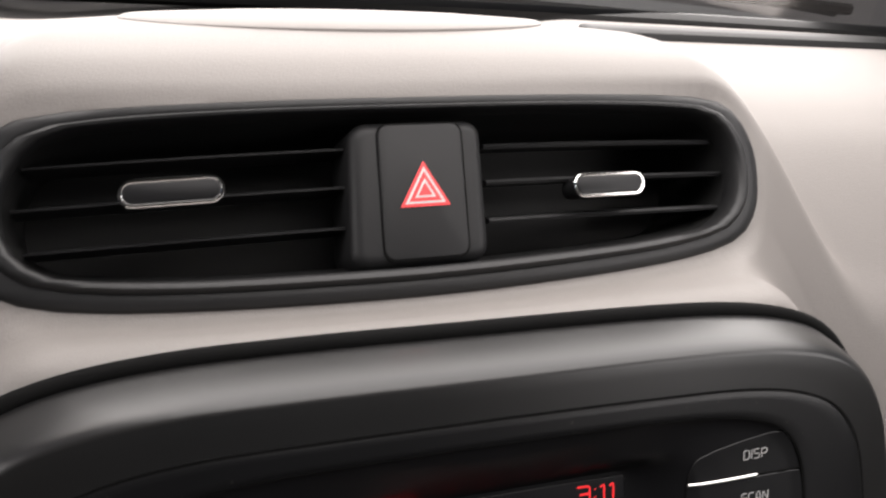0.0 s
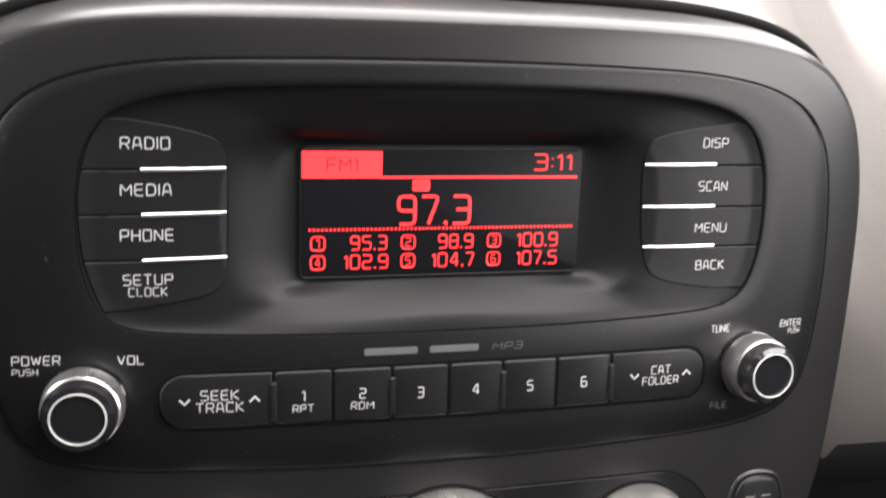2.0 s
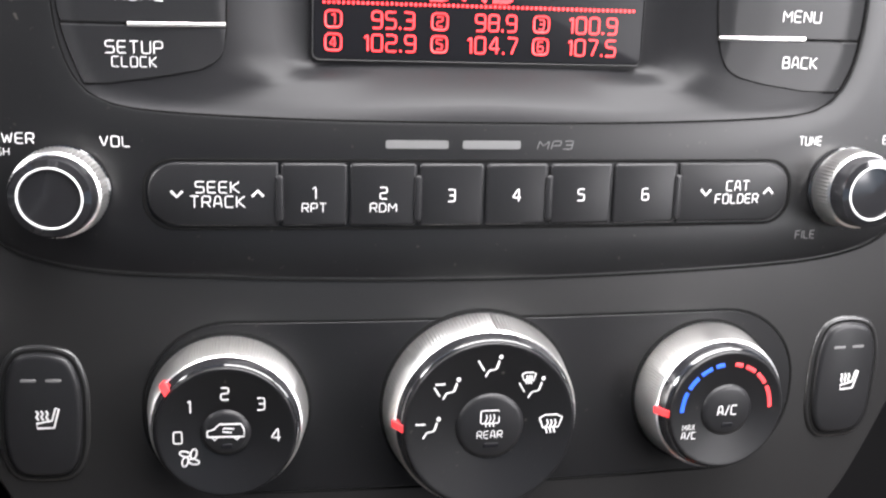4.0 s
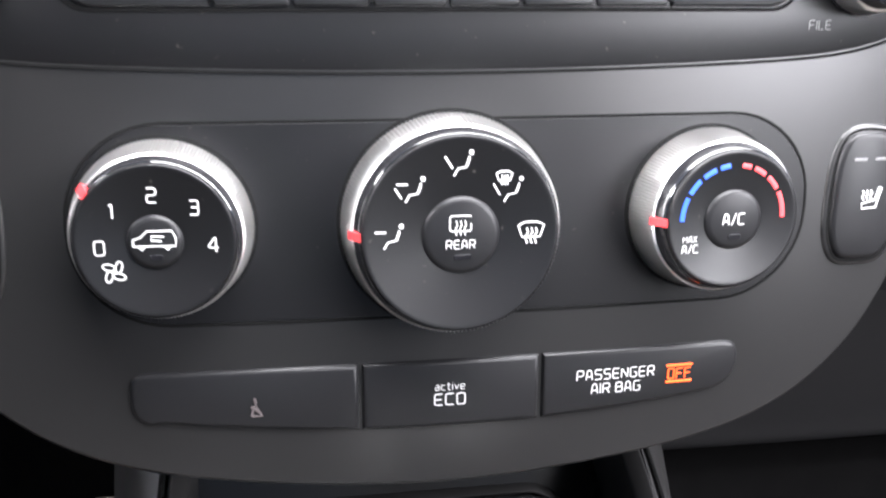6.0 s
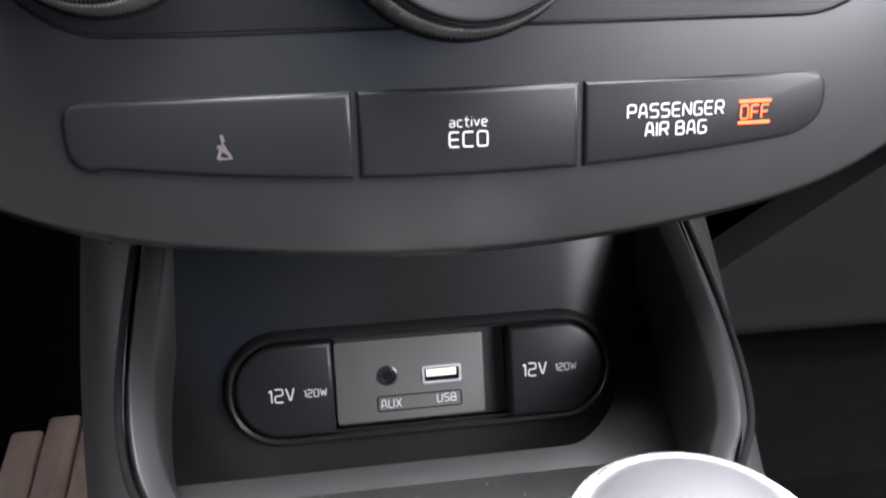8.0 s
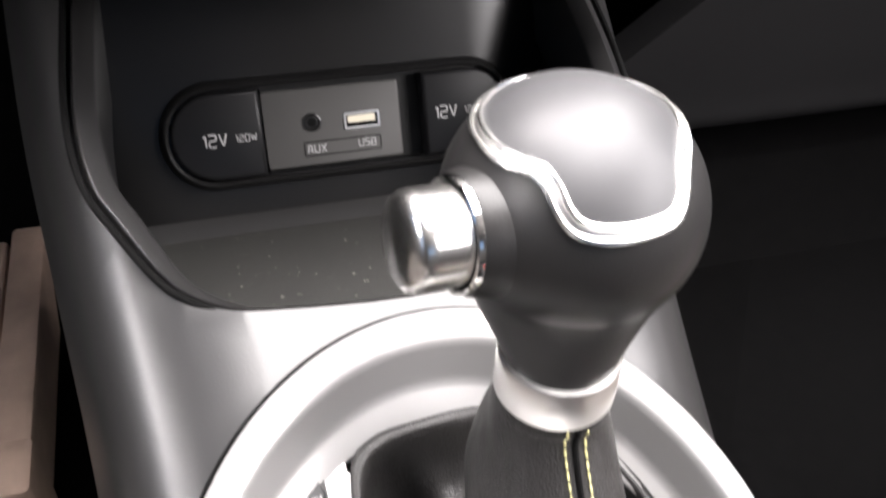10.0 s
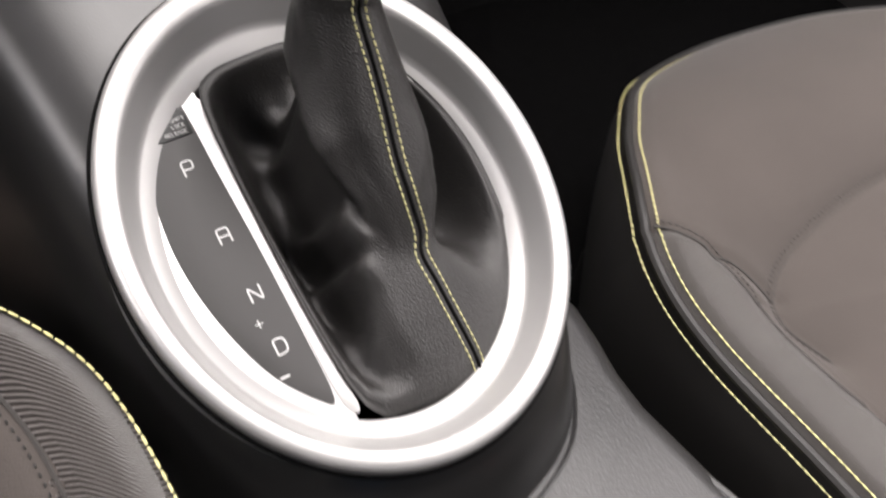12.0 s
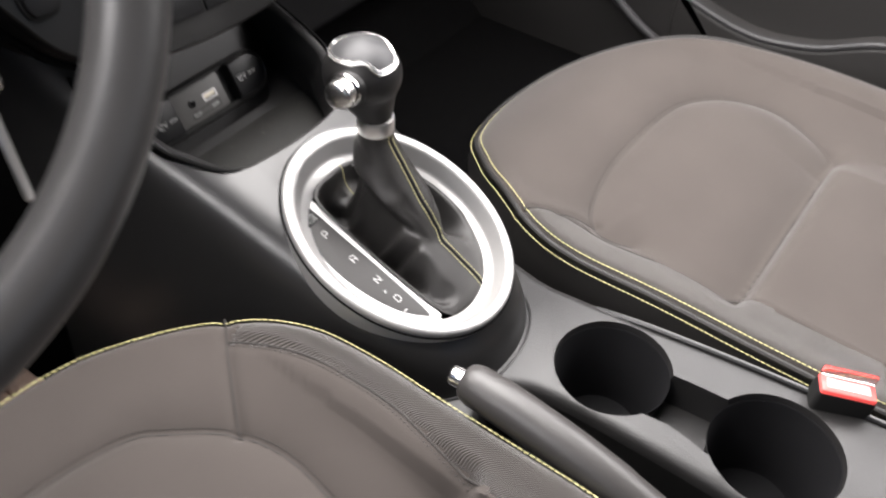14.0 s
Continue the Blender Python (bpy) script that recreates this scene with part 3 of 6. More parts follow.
for side in (-1, 1):
    for v in (12.4, -2.6, -18.4):
        lo, hi = clip_line(VENT_IN, v, -170, -31) if side < 0 else clip_line(VENT_IN, v, 27, 170)
        lo, hi = lo + (2.5 if side < 0 else 0), hi - (2.5 if side > 0 else 0)
        bm = bmesh.new()
        us = np.linspace(lo, hi, 14)
        if side < 0:
            loft([[(u, v + 0.7, -9.0), (u, v + 0.3, -7.8), (u, v - 0.5, -7.9), (u, v - 1.2, -27), (u, v - 0.2, -28)] for u in us], True, True, True, bm)
        else:
            loft([[(u, v + 1.6, -20), (u, v - 0.2, -8.6), (u, v - 1.4, -7.6), (u, v - 2.4, -8.2), (u, v - 0.4, -28), (u, v + 1.2, -28)] for u in us], True, True, True, bm)
        part("slat", bm, SLAT, vent, scale=0.001, warp=bow)
    c = -96.8 if side < 0 else 81.5
    hw, dv = (17.7, 2.0) if side < 0 else (17.2, -5.2)
    tab = part("vane_tab", slab(rrect(c, -3.0 + dv, 2 * hw, 8.6, 4.2), -12, 1.2, 1.4), KEY, vent, scale=0.001, warp=bow)
    part("chrome_edge", tube([(x, y, 0.6) for x, y in rrect(c, -3.0 + dv, 2 * hw, 8.8, 4.3)], 0.85, 8, True), CHROME, tab, "polished chrome edge", scale=0.001, warp=bow)
    ribs = bmesh.new()
    for k in range(16):
        x = c - 12 + 24 * k / 15
        box(x - 0.4, x + 0.4, 1.6 + dv, 2.5 + dv, -9, 0.4, 0.2, ribs)
    part("thumb_ribs", ribs, KEY, tab, scale=0.001, warp=bow)

hazard = thing("hazard_switch", F_VENT, "black hazard switch with a red and white triangle between the vents", "switch")
hz = 0.6
part("surround", slab([(x + (0.035 * (y + 7) if x < 0 else 0), y) for x, y in rrect(-4.6, -7.4, 55.6, 56.6, 7, 6)], -30, hz, 5.0, 6), HAZARD, hazard, scale=0.001, warp=bow)
gapo = rrect(-3.4, -7.0, 35.6, 54.0, 5)
part("gap", slab(gapo, hz - 1, hz + 0.15, 0.1, 1), SEAM, hazard, scale=0.001, warp=bow)
btn = part("button", slab(rrect(-3.4, -7.0, 34.2, 52.6, 4.4), hz - 1, hz + 0.7, 0.6), HAZARD, hazard, scale=0.001, warp=bow)


def tri(s, cy):
    return [(-3.1 + s * math.cos(radians(a)), cy + s * math.sin(radians(a))) for a in (90, 210, 330)]


for s, mt, z, nm in ((11.8, REDPAINT, 1.30, "red_triangle"), (9.6, WHITE, 1.42, "white_triangle"), (7.8, REDPAINT, 1.54, "red_triangle"), (5.0, WHITE, 1.66, "white_triangle"), (3.4, REDPAINT, 1.78, "red_triangle")):
    part(nm, slab(tri(s, -7.2), hz + 0.5, hz + z - 0.4, 0.05, 1), mt, btn, scale=0.001, warp=bow)

# Near-black tube paints the drop shadow round the vent frame.
part("frame_shade", tube([(x, y, -6.0) for x, y in inset(va, -1.2)], 3.2, 8, True), SEAM, vent, "black tube standing for the shadow round the frame", scale=0.001, warp=bow)

# ---- centre stack ----
stack = thing("center_stack", F_STACK, "black satin plastic centre stack with a rounded shield outline", "console", kind="structure")
STACK = curve(mirrored([(0, 145.5), (60, 145.2), (104, 143.4), (135, 138.6), (156, 130), (171, 115), (180, 94), (184, 60), (181, 6), (170, -50), (152, -89), (134, -117), (107, -136.5), (66, -147), (0, -152)]), 6)
STACK = ccw(STACK)
RECESS = ccw(curve(mirrored([(0, 113.4), (50, 112.8), (84, 111), (105, 107), (117, 100.8), (123.4, 91), (126.2, 78), (126.6, 62), (125, 48), (120.6, 36.5), (112, 30), (94, 27.3), (50, 25.6), (0, 25.2)]), 5))
stack_even = byangle(STACK, 0, 66, 240)
TOP_W = 0.62
inward = [Vector(p) - Vector(q) for p, q in zip(inset(stack_even, 1.0), stack_even)]
loops = [at_w(stack_even, -70)]
for f_in, f_up in ((0, 0), (0.1, 0.16), (0.27, 0.42), (0.44, 0.65), (0.58, 0.81), (0.70, 0.91), (0.82, 0.97), (0.91, 0.993), (1, 1)):
    row_pts = []
    for p, n in zip(stack_even, inward):
        s = min(1.0, max(0.0, (p[1] + 110) / 150))
        s = s * s * (3 - 2 * s)
        ri, rd = 3.5 + 8.0 * s, 5.0 + 18.0 * s
        q = Vector(p) + n * ri * f_in
        row_pts.append((q.x, q.y, TOP_W - rd + rd * f_up))
    loops.append(row_pts)


def shoulder(co):
    """The housing rolls back more towards its sides."""
    return lean(Vector((co.x, co.y, co.z - 0.0022 * max(0.0, abs(co.x) - 132) ** 2)))


rim_in = byangle(inset(RECESS, -1.5), 0, 66, 240)
for f in (0.2, 0.4, 0.6, 0.8):
    loops.append([(p[0] + (q[0] - p[0]) * f, p[1] + (q[1] - p[1]) * f, TOP_W) for p, q in zip(loops[9], rim_in)])
loops += [at_w(rim_in, TOP_W), at_w(rim_in, -16)]
part("housing", loft(loops), BEZEL, stack, scale=0.001, warp=shoulder, angle=50)
# Near-black tube stands in for the shaded gap between dash and stack.
part("gap_shade", tube([(x, y, -25.0) for x, y in inset(stack_even, -1.6)], 3.2, 10, True), SEAM, stack, "near-black tube standing for the shaded gap round the stack", scale=0.001, warp=shoulder)


def seam_line(name, o, w, r, parent):
    return part(name, tube([(x, y, w) for x, y in dense(o)], r, 6, True, 0.5), SEAM, parent, scale=0.001, warp=lean)


# ---- radio ----
radio = thing("car_radio", F_STACK, "black car radio with a lit red display and grey lettered keys", "radio")
RADIO = ccw(curve(mirrored([(0, 122), (60, 121.3), (100, 119.5), (128, 114), (145, 103.5), (154, 84), (156.5, 45), (153.5, 10), (147, -9), (130, -18.5), (92, -22.5), (0, -24.5)]), 5))
ra, rb = byangle(RADIO, 0, 66, 160), byangle(RECESS, 0, 66, 160)
seam_line("seam", RADIO, 0.78, 0.50, radio)
seam_line("rim_seam", RECESS, 0.30, 0.55, radio)
part("faceplate", loft([at_w(inset(ra, 0.7), -0.5), at_w(inset(ra, 0.9), 0.6), at_w(inset(ra, 1.6), 0.9), *[at_w([(p[0] + (q[0] - p[0]) * f, p[1] + (q[1] - p[1]) * f) for p, q in zip(inset(ra, 1.6), inset(rb, -1.0))], 0.9) for f in (0.25, 0.5, 0.75)], at_w(inset(rb, -1.0), 0.9), at_w(inset(rb, -0.3), 0.7), at_w(rb, 0.0), at_w(inset(rb, 0.6), -2.0)]), FACE, radio, scale=0.001, warp=lean)
LCD_C = (0.8, 67)
FLOOR = byangle(ccw(rrect(*LCD_C, 110, 49.5, 3)), 0, 66, 160)
DISH = ((0.0, 1.7), (0.40, 3.3), (0.60, 4.6), (0.75, 8.0), (0.90, 12.8), (1.0, 14.1))


def toward(o, dx, dy):
    """How far an outline lies from the middle of the dish in one direction."""
    far = 0.0
    for (x0, y0), (x1, y1) in zip(o, o[1:] + o[:1]):
        y0, y1 = y0 - 66, y1 - 66
        det = dx * (y1 - y0) - dy * (x1 - x0)
        if abs(det) > 1e-9:
            r, k = (x0 * (y1 - y0) - y0 * (x1 - x0)) / det, (x0 * dy - y0 * dx) / det
            if r > 0 and -1e-6 <= k <= 1 + 1e-6:
                far = max(far, r)
    return far


def dish_drop(d, span):
    """Depth of the dish at d from its rim, where the display lies span from it."""
    if d < 5.0:
        return 0.35 + 1.35 * min(1.0, max(0.0, d / 5.0))
    g = min(1.0, (d - 5.0) / (span - 5.0))
    for (g0, w0), (g1, w1) in zip(DISH, DISH[1:]):
        if g <= g1:
            side = w0 + (w1 - w0) * (g - g0) / (g1 - g0)
            even = 1.7 + 12.4 * g ** 1.15
            k = min(1.0, max(0.0, (span - 26) / 20))
            return even + (side - even) * k
    return 14.1


dish_loops = [at_w(inset(rb, 0.05), -0.35)]
for k, f in enumerate((1.2, 5.0, 0.1, 0.2, 0.3, 0.40, 0.5, 0.60, 0.68, 0.75, 0.83, 0.90, 1.0)):
    ring = []
    for p, q in zip(rb, FLOOR):
        span = math.hypot(p[0] - q[0], p[1] - q[1])
        d = f if k < 2 else 5.0 + f * (span - 5.0)
        c = Vector(p).lerp(Vector(q), d / span)
        ring.append((c.x, c.y, -dish_drop(d, span)))
    dish_loops.append(ring)
part("display_recess", loft(dish_loops, True, False, True), COVE, radio, scale=0.001, warp=lean, angle=30)


def upright(co):
    """The display is a flat pane behind the bowed faceplate."""
    return Vector((co.x, co.y + 0.013 * co.x, co.z - 0.5))


screen = part("display", slab(rrect(*LCD_C, 107, 46.5, 2.0), -14, -12.9, 0.3), SCREEN, radio, "dark display with glowing red figures", scale=0.001, warp=upright)
part("display_edge", tube([(x, y, -12.9) for x, y in rrect(*LCD_C, 107.6, 47, 2.2)], 0.2, 6, True), KEY, screen, scale=0.001, warp=upright)
ZL = -12.72
part("band_box", slab(rrect(-38.0, 84.6, 29.0, 9.8, 0.3, 2), -12.95, -12.8, 0.02, 1), LCDRED, screen, scale=0.001, warp=upright)
words("band_lettering", "FM1", -38, 84.6, 11.5, 5.2, ZL, LCDINK, screen, warp=upright)
part("rule", slab(rrect(14.2, 80.0, 76.5, 0.9, 0.2, 2), -12.95, -12.8, 0.02, 1), LCDRED, screen, scale=0.001, warp=upright)
words("clock_time", "3:11", 42.2, 85.6, 15.5, 6.6, ZL, LCDRED, screen, warp=upright)
part("stereo_box", slab(rrect(-8.8, 77.0, 6.6, 4.2, 0.8, 2), -12.95, -12.8, 0.02, 1), LCDRED, screen, scale=0.001, warp=upright)
words("stereo_lettering", "ST", -8.8, 77.0, 4.2, 2.8, ZL, LCDINK, screen, warp=upright)
words("station_frequency", "97.3", -3.6, 67.8, 28.5, 11.6, ZL, LCDRED, screen, warp=upright)
dots = bmesh.new()
for k in range(68):
    slab(rrect(-49.5 + 100.5 * k / 67, 61.0, 0.85, 0.9, 0.1, 1), -12.95, -12.8, 0.02, 1, dots)
tagged(part("dotted_rule", dots, LCDRED, screen, scale=0.001, warp=upright), kind="stuff")
for k, (num, freq) in enumerate((("1", "95.3"), ("2", "98.9"), ("3", "100.9"), ("4", "102.9"), ("5", "104.7"), ("6", "107.5"))):
    cx, cy = (-46.6, -13.2, 20.0)[k % 3], (56.0, 49.0)[k // 3]
    tx = (-28.0, 5.0, 38.3)[k % 3]
    part("preset_box", tube([(x, y, ZL) for x, y in rrect(cx, cy, 5.0, 5.0, 1.4)], 0.32, 5, True, 0.4), LCDRED, screen, scale=0.001, warp=upright)
    words("preset_number", num, cx, cy, 1.4 if num == "1" else 2.2, 3.4, ZL, LCDRED, screen, warp=upright)
    words("preset_frequency", freq, tx - (0.9 if len(freq) > 4 else 0), cy, 13.8 if len(freq) < 5 else 16.6, 5.6, ZL, LCDRED, screen, warp=upright)

LEFT_BLOCK = [(-116.0, 101.0), (-116.6, 100.4), (-121.6, 92), (-124.7, 78), (-125, 64), (-123.2, 50), (-119.0, 37.4), (-117.6, 35.2), (-116.8, 34.8), (-102, 36.8), (-88, 39.2), (-82.3, 41.4), (-79, 47), (-78.5, 66), (-78.6, 86), (-81.4, 93.2), (-90, 96.6), (-105, 99.6)]
RIGHT_BLOCK = [(113.8, 101.9), (114.6, 101.3), (119.4, 94), (123.2, 82), (124.2, 70), (123.9, 58), (121.8, 45), (118.0, 36.2), (117.2, 35.6), (105, 36.4), (85.4, 39.8), (79.2, 44), (77, 51.4), (75.6, 68), (75.1, 84.5), (75.9, 90.9), (79.3, 95.4), (91.3, 98.6), (105, 100.6)]


def between(o, v0, v1):
    """The part of an outline between two heights."""
    o = curve(o, 6)
    rows = np.linspace(v0, v1, 9)
    lo, hi = [], []
    for v in rows:
        xs = []
        for (x0, y0), (x1, y1) in zip(o, o[1:] + o[:1]):
            if (y0 - v) * (y1 - v) <= 0 and y0 != y1:
                xs.append(x0 + (x1 - x0) * (v - y0) / (y1 - y0))
        if len(xs) >= 2:
            lo.append((min(xs), v)), hi.append((max(xs), v))
    return lo + hi[::-1]


def sunk(co):
    """The side keys lie flush in the dish."""
    x, y = co.x + 0.009 * (co.x + 70), co.y
    r = math.hypot(x, y - 66)
    dx, dy = x / r, (y - 66) / r
    rim = toward(rb, dx, dy)
    return lean(Vector((x, y, co.z - dish_drop(rim - r, rim - toward(FLOOR, dx, dy)))))


def key_block(o, cuts, labels, bars):
    edges = [max(p[1] for p in o) - 0.3, *cuts, min(p[1] for p in o) + 0.3]
    wide = between(o, edges[4] - 0.2, edges[0] + 0.2)
    mid_u = sum(p[0] for p in wide) / len(wide)
    part("key_gap", strip_plate([(x + (0.5 if x > mid_u else -0.5), y) for x, y in wide], -1.0, 0.12, 0.05, 40, 24), SEAM, radio, scale=0.001, warp=sunk)
    for k, lab in enumerate(labels):
        shape = between(o, edges[k + 1] + 0.3, edges[k] - 0.3)
        key = part("radio_key", strip_plate(shape, -1.0, 0.5, 0.3, 36, 8), KEY, radio, scale=0.001, warp=sunk)
        mid = (edges[k] + edges[k + 1]) / 2
        for body, u, dv, w, h in lab:
            words("key_lettering", body, u, mid + dv, w, h, 0.60, WHITE, key, warp=sunk, weight=0.050)
        if k < 3:
            u0, u1 = bars[k]
            part("silver_bar", tube([(u0 + (u1 - u0) * j / 6, cuts[k] + 0.4 * j / 6, 0.6) for j in range(7)], 0.62, 8), SILVER, key, "silver divider bar", scale=0.001, warp=sunk)


key_block(LEFT_BLOCK, (83.4, 68.2, 52.6), ((("RADIO", -104.2, 0.2, 15.6, 4.2),), (("MEDIA", -104.2, 0.9, 16.2, 4.2),), (("PHONE", -104.2, 0.9, 17, 4.2),), (("SETUP", -104.2, 2.2, 16, 3.8), ("CLOCK", -104.2, -2.0, 12.6, 3.2))), ((-105.8, -78.6),) * 3)
key_block(RIGHT_BLOCK, (85.0, 68.7, 53.0), ((("DISP", 102.9, 0.4, 10.4, 3.9),), (("SCAN", 103.2, 0.0, 12.0, 3.9),), (("MENU", 103.6, -0.3, 13.2, 3.9),), (("BACK", 104.4, 1.2, 12.2, 3.9),)), ((75.4, 103.6), (75.9, 104.2), (76.6, 105.2)))

ROW_T, ROW_B = 12.9, -6.6
bounds = (-102, -63.2, -42.4, -21.0, 0.2, 21.0, 42.4, 64.6, 104.6)
names8 = ((("SEEK", 2.9, 13.2, 3.8), ("TRACK", -1.5, 16.4, 3.8)), (("1", 1.2, 1.4, 4.0), ("RPT", -3.3, 7.6, 3.0)), (("2", 1.2, 2.6, 4.0), ("RDM", -3.3, 8.4, 3.0)), (("3", 0.4, 2.6, 4.2),), (("4", 0.4, 2.9, 4.2),), (("5", 0.4, 2.6, 4.2),), (("6", 0.4, 2.7, 4.2),), (("CAT", 2.9, 8.4, 3.6), ("FOLDER", -1.4, 15.6, 3.4)))
seam_line("key_seam", rrect(1.3, 3.1, 208, 21, 8.5), 0.9, 0.6, radio)
for k, labs in enumerate(names8):
    a, b = bounds[k], bounds[k + 1]
    if k in (0, 7):
        r = 8.5
        full = rrect((a + b) / 2, (ROW_T + ROW_B) / 2, b - a - 0.7, ROW_T - ROW_B, r, 6)
        shape = [((min(x, b - 0.35) if k == 7 else x) if (x < (a + b) / 2) == (k == 0) else (b - 0.35 if k == 0 else a + 0.35), (ROW_T if y > 3 else ROW_B) if (x < (a + b) / 2) != (k == 0) else y) for x, y in full]
        shape = [p for i, p in enumerate(shape) if p != shape[i - 1]]
    else:
        shape = rrect((a + b) / 2, (ROW_T + ROW_B) / 2, b - a - 0.7, ROW_T - ROW_B, 1.3, 3)
    key = part("preset_key", slab(shape, -4, 2.0, 0.9), KEY, radio, scale=0.001, warp=lean)
    for body, dv, w, h in labs:
        words("key_lettering", body, (a + b) / 2 + (1.2 if k in (0, 7) else 0), 3.1 + dv - 0.6, w, h, 2.12, WHITE, key, warp=lean)
    if k in (0, 7):
        c = (a + b) / 2 + 1.2
        d = 11.8 if k == 0 else 11.2
        strokes("arrow_print", [[(c - d - 1.7, 4.2), (c - d, 2.4), (c - d + 1.7, 4.2)], [(c + d - 1.7, 2.6), (c + d, 4.4), (c + d + 1.7, 2.6)]], 0.42, 2.1, WHITE, key, warp=lean)
    if k in (0, 2, 4, 6):
        part("divider", slab(rrect(b, 2.0, 2.4, 14.5, 1.1), 0, 2.9, 0.8), KEY, radio, scale=0.001, warp=lean)
part("maker_mark", slab(rrect(-21.5, 18.6, 19.5, 2.6, 0.6, 2), 0.85, 1.0, 0.02, 1), GREYPRINT, radio, "plain grey printed bar", scale=0.001, warp=lean)
part("maker_mark", slab(rrect(2.0, 18.6, 18.5, 2.6, 0.6, 2), 0.85, 1.0, 0.02, 1), GREYPRINT, radio, "plain grey printed bar", scale=0.001, warp=lean)
words("print", "MP3", 22.6, 18.6, 11.5, 2.9, 1.02, GREYPRINT, radio, warp=lean, slant=0.25)
for body, u, v, w, h in (("VOL", -110.4, 18.8, 8.6, 3.4), ("POWER", -140, 19.4, 15, 3.4), ("PUSH", -143.5, 15.4, 8, 2.4), ("TUNE", 111.2, 20.0, 8.4, 3.2), ("ENTER", 143.2, 20.3, 9.6, 3.2), ("PUSH", 145.0, 17.0, 5.4, 2.2), ("FILE", 113.0, -11.8, 7.4, 3.0)):
    words("print", body, u, v, w, h, 1.02, WHITE if body != "FILE" else GREYPRINT, radio, warp=lean)
for u, v in ((-125.4, 4.0), (125.6, 4.4)):
    knob = part("radio_knob", lathe([(13.6, 0.2), (13.6, 2.0), (12.4, 2.6), (11.6, 15.5), (11.0, 17.2), (9.0, 17.8), (9.0, 17.2), (0.01, 17.4)], u, v, 64, 0.0), GLOSS, radio, "round black knob with a milled silver ring", scale=0.001, warp=lean)
    part("milled_ring", lathe([(12.9, 2.4), (13.0, 3.0), (12.3, 11.0), (11.9, 11.4)], u, v, 132, 0.42, (1, 2), cap0=False, cap1=False), SILVER, knob, "milled silver ring", scale=0.001, warp=lean)
    part("white_circle", tube([(x, y, 17.75) for x, y in oval(u, v, 8.6, 8.6, 48)], 0.34, 6, True), WHITE, knob, scale=0.001, warp=lean)

# ---- climate panel ----
climate = thing("climate_control", F_STACK, "black climate control plate with rounded ends below the radio", "control panel")
HV = rrect(4.5, -66.2, 219, 58.0, 27, 10)
seam_line("seam", HV, 0.74, 0.45, climate)
part("plate", strip_plate(inset(ccw(HV), 0.5), -1, 0.86, 0.2), FACE, climate, scale=0.001, warp=lean)


def low(co):
    return lean(Vector((co.x, co.y, co.z * 0.91)))


def dial(cx, cy, rf, ro, rb, pointer):
    d = thing("climate_dial", F_STACK, "round black climate dial with a milled silver ring and white symbols", "dial", "climate dials")
    part("socket", lathe([(ro + 1.2, 0.4), (ro + 1.2, 1.2), (ro + 0.2, 1.6), (ro - 1, 0.9)], cx, cy, 72, cap0=False, cap1=False), SEAM, d, scale=0.001, warp=low)
    part("milled_ring", lathe([(ro, 0.9), (ro - 0.1, 2.0), (ro - 2.2, 16.0), (ro - 2.7, 16.8)], cx, cy, 320, 0.46, (1, 2), cap0=False, cap1=False), SILVER, d, "milled silver ring", scale=0.001, warp=low)
    part("collar", lathe([(ro - 2.3, 16.2), (ro - 2.7, 17.4), (ro - 3.2, 19.2), (rf + 1.0, 20.6), (rf + 0.7, 20.9), (rf + 0.3, 20.3)], cx, cy, 72, cap0=False, cap1=False), GLOSS, d, "glossy black collar", scale=0.001, warp=low)
    part("face", lathe([(rf + 0.6, 20.2), (rf + 0.5, 21.6), (rf + 0.1, 22.1), (rf - 0.5, 22.2), (rf - 1.0, 21.95), (rb + 1.6, 21.9), (rb + 0.6, 21.5), (0.01, 21.3)], cx, cy, 72), FACE, d, scale=0.001, warp=low)
    b = part("push_button", lathe([(rb + 0.5, 21.0), (rb + 0.2, 21.9), (rb - 0.4, 22.5), (rb - 1.4, 22.85), (0.01, 22.75)], cx, cy, 48), KEY, d, scale=0.001, warp=low)
    part("lamp_window", slab(rrect(cx + 0.3, cy - rb * 0.58, rb * 0.5, 1.7, 0.7, 3), 22.5, 22.95, 0.2, 1), SCREEN, b, scale=0.001, warp=low)
    px, py = math.cos(radians(pointer)), math.sin(radians(pointer))
    r0, r1 = rf + 0.6, ro - 1.0
    mark = [(cx + px * r0 - py * 1.15, cy + py * r0 + px * 1.15), (cx + px * r0 + py * 1.15, cy + py * r0 - px * 1.15), (cx + px * r1 + py * 1.15, cy + py * r1 - px * 1.15), (cx + px * r1 - py * 1.15, cy + py * r1 + px * 1.15)]
    o = ccw(mark)
    part("pointer", loft([at_w(o, 16.0), [(x, y, 22.2 - 1.9 * max(0, math.hypot(x - cx, y - cy) - rf - 0.6)) for x, y in o]], True, True, True), REDPAINT, d, "red pointer mark", scale=0.001, warp=low)
    return d, b


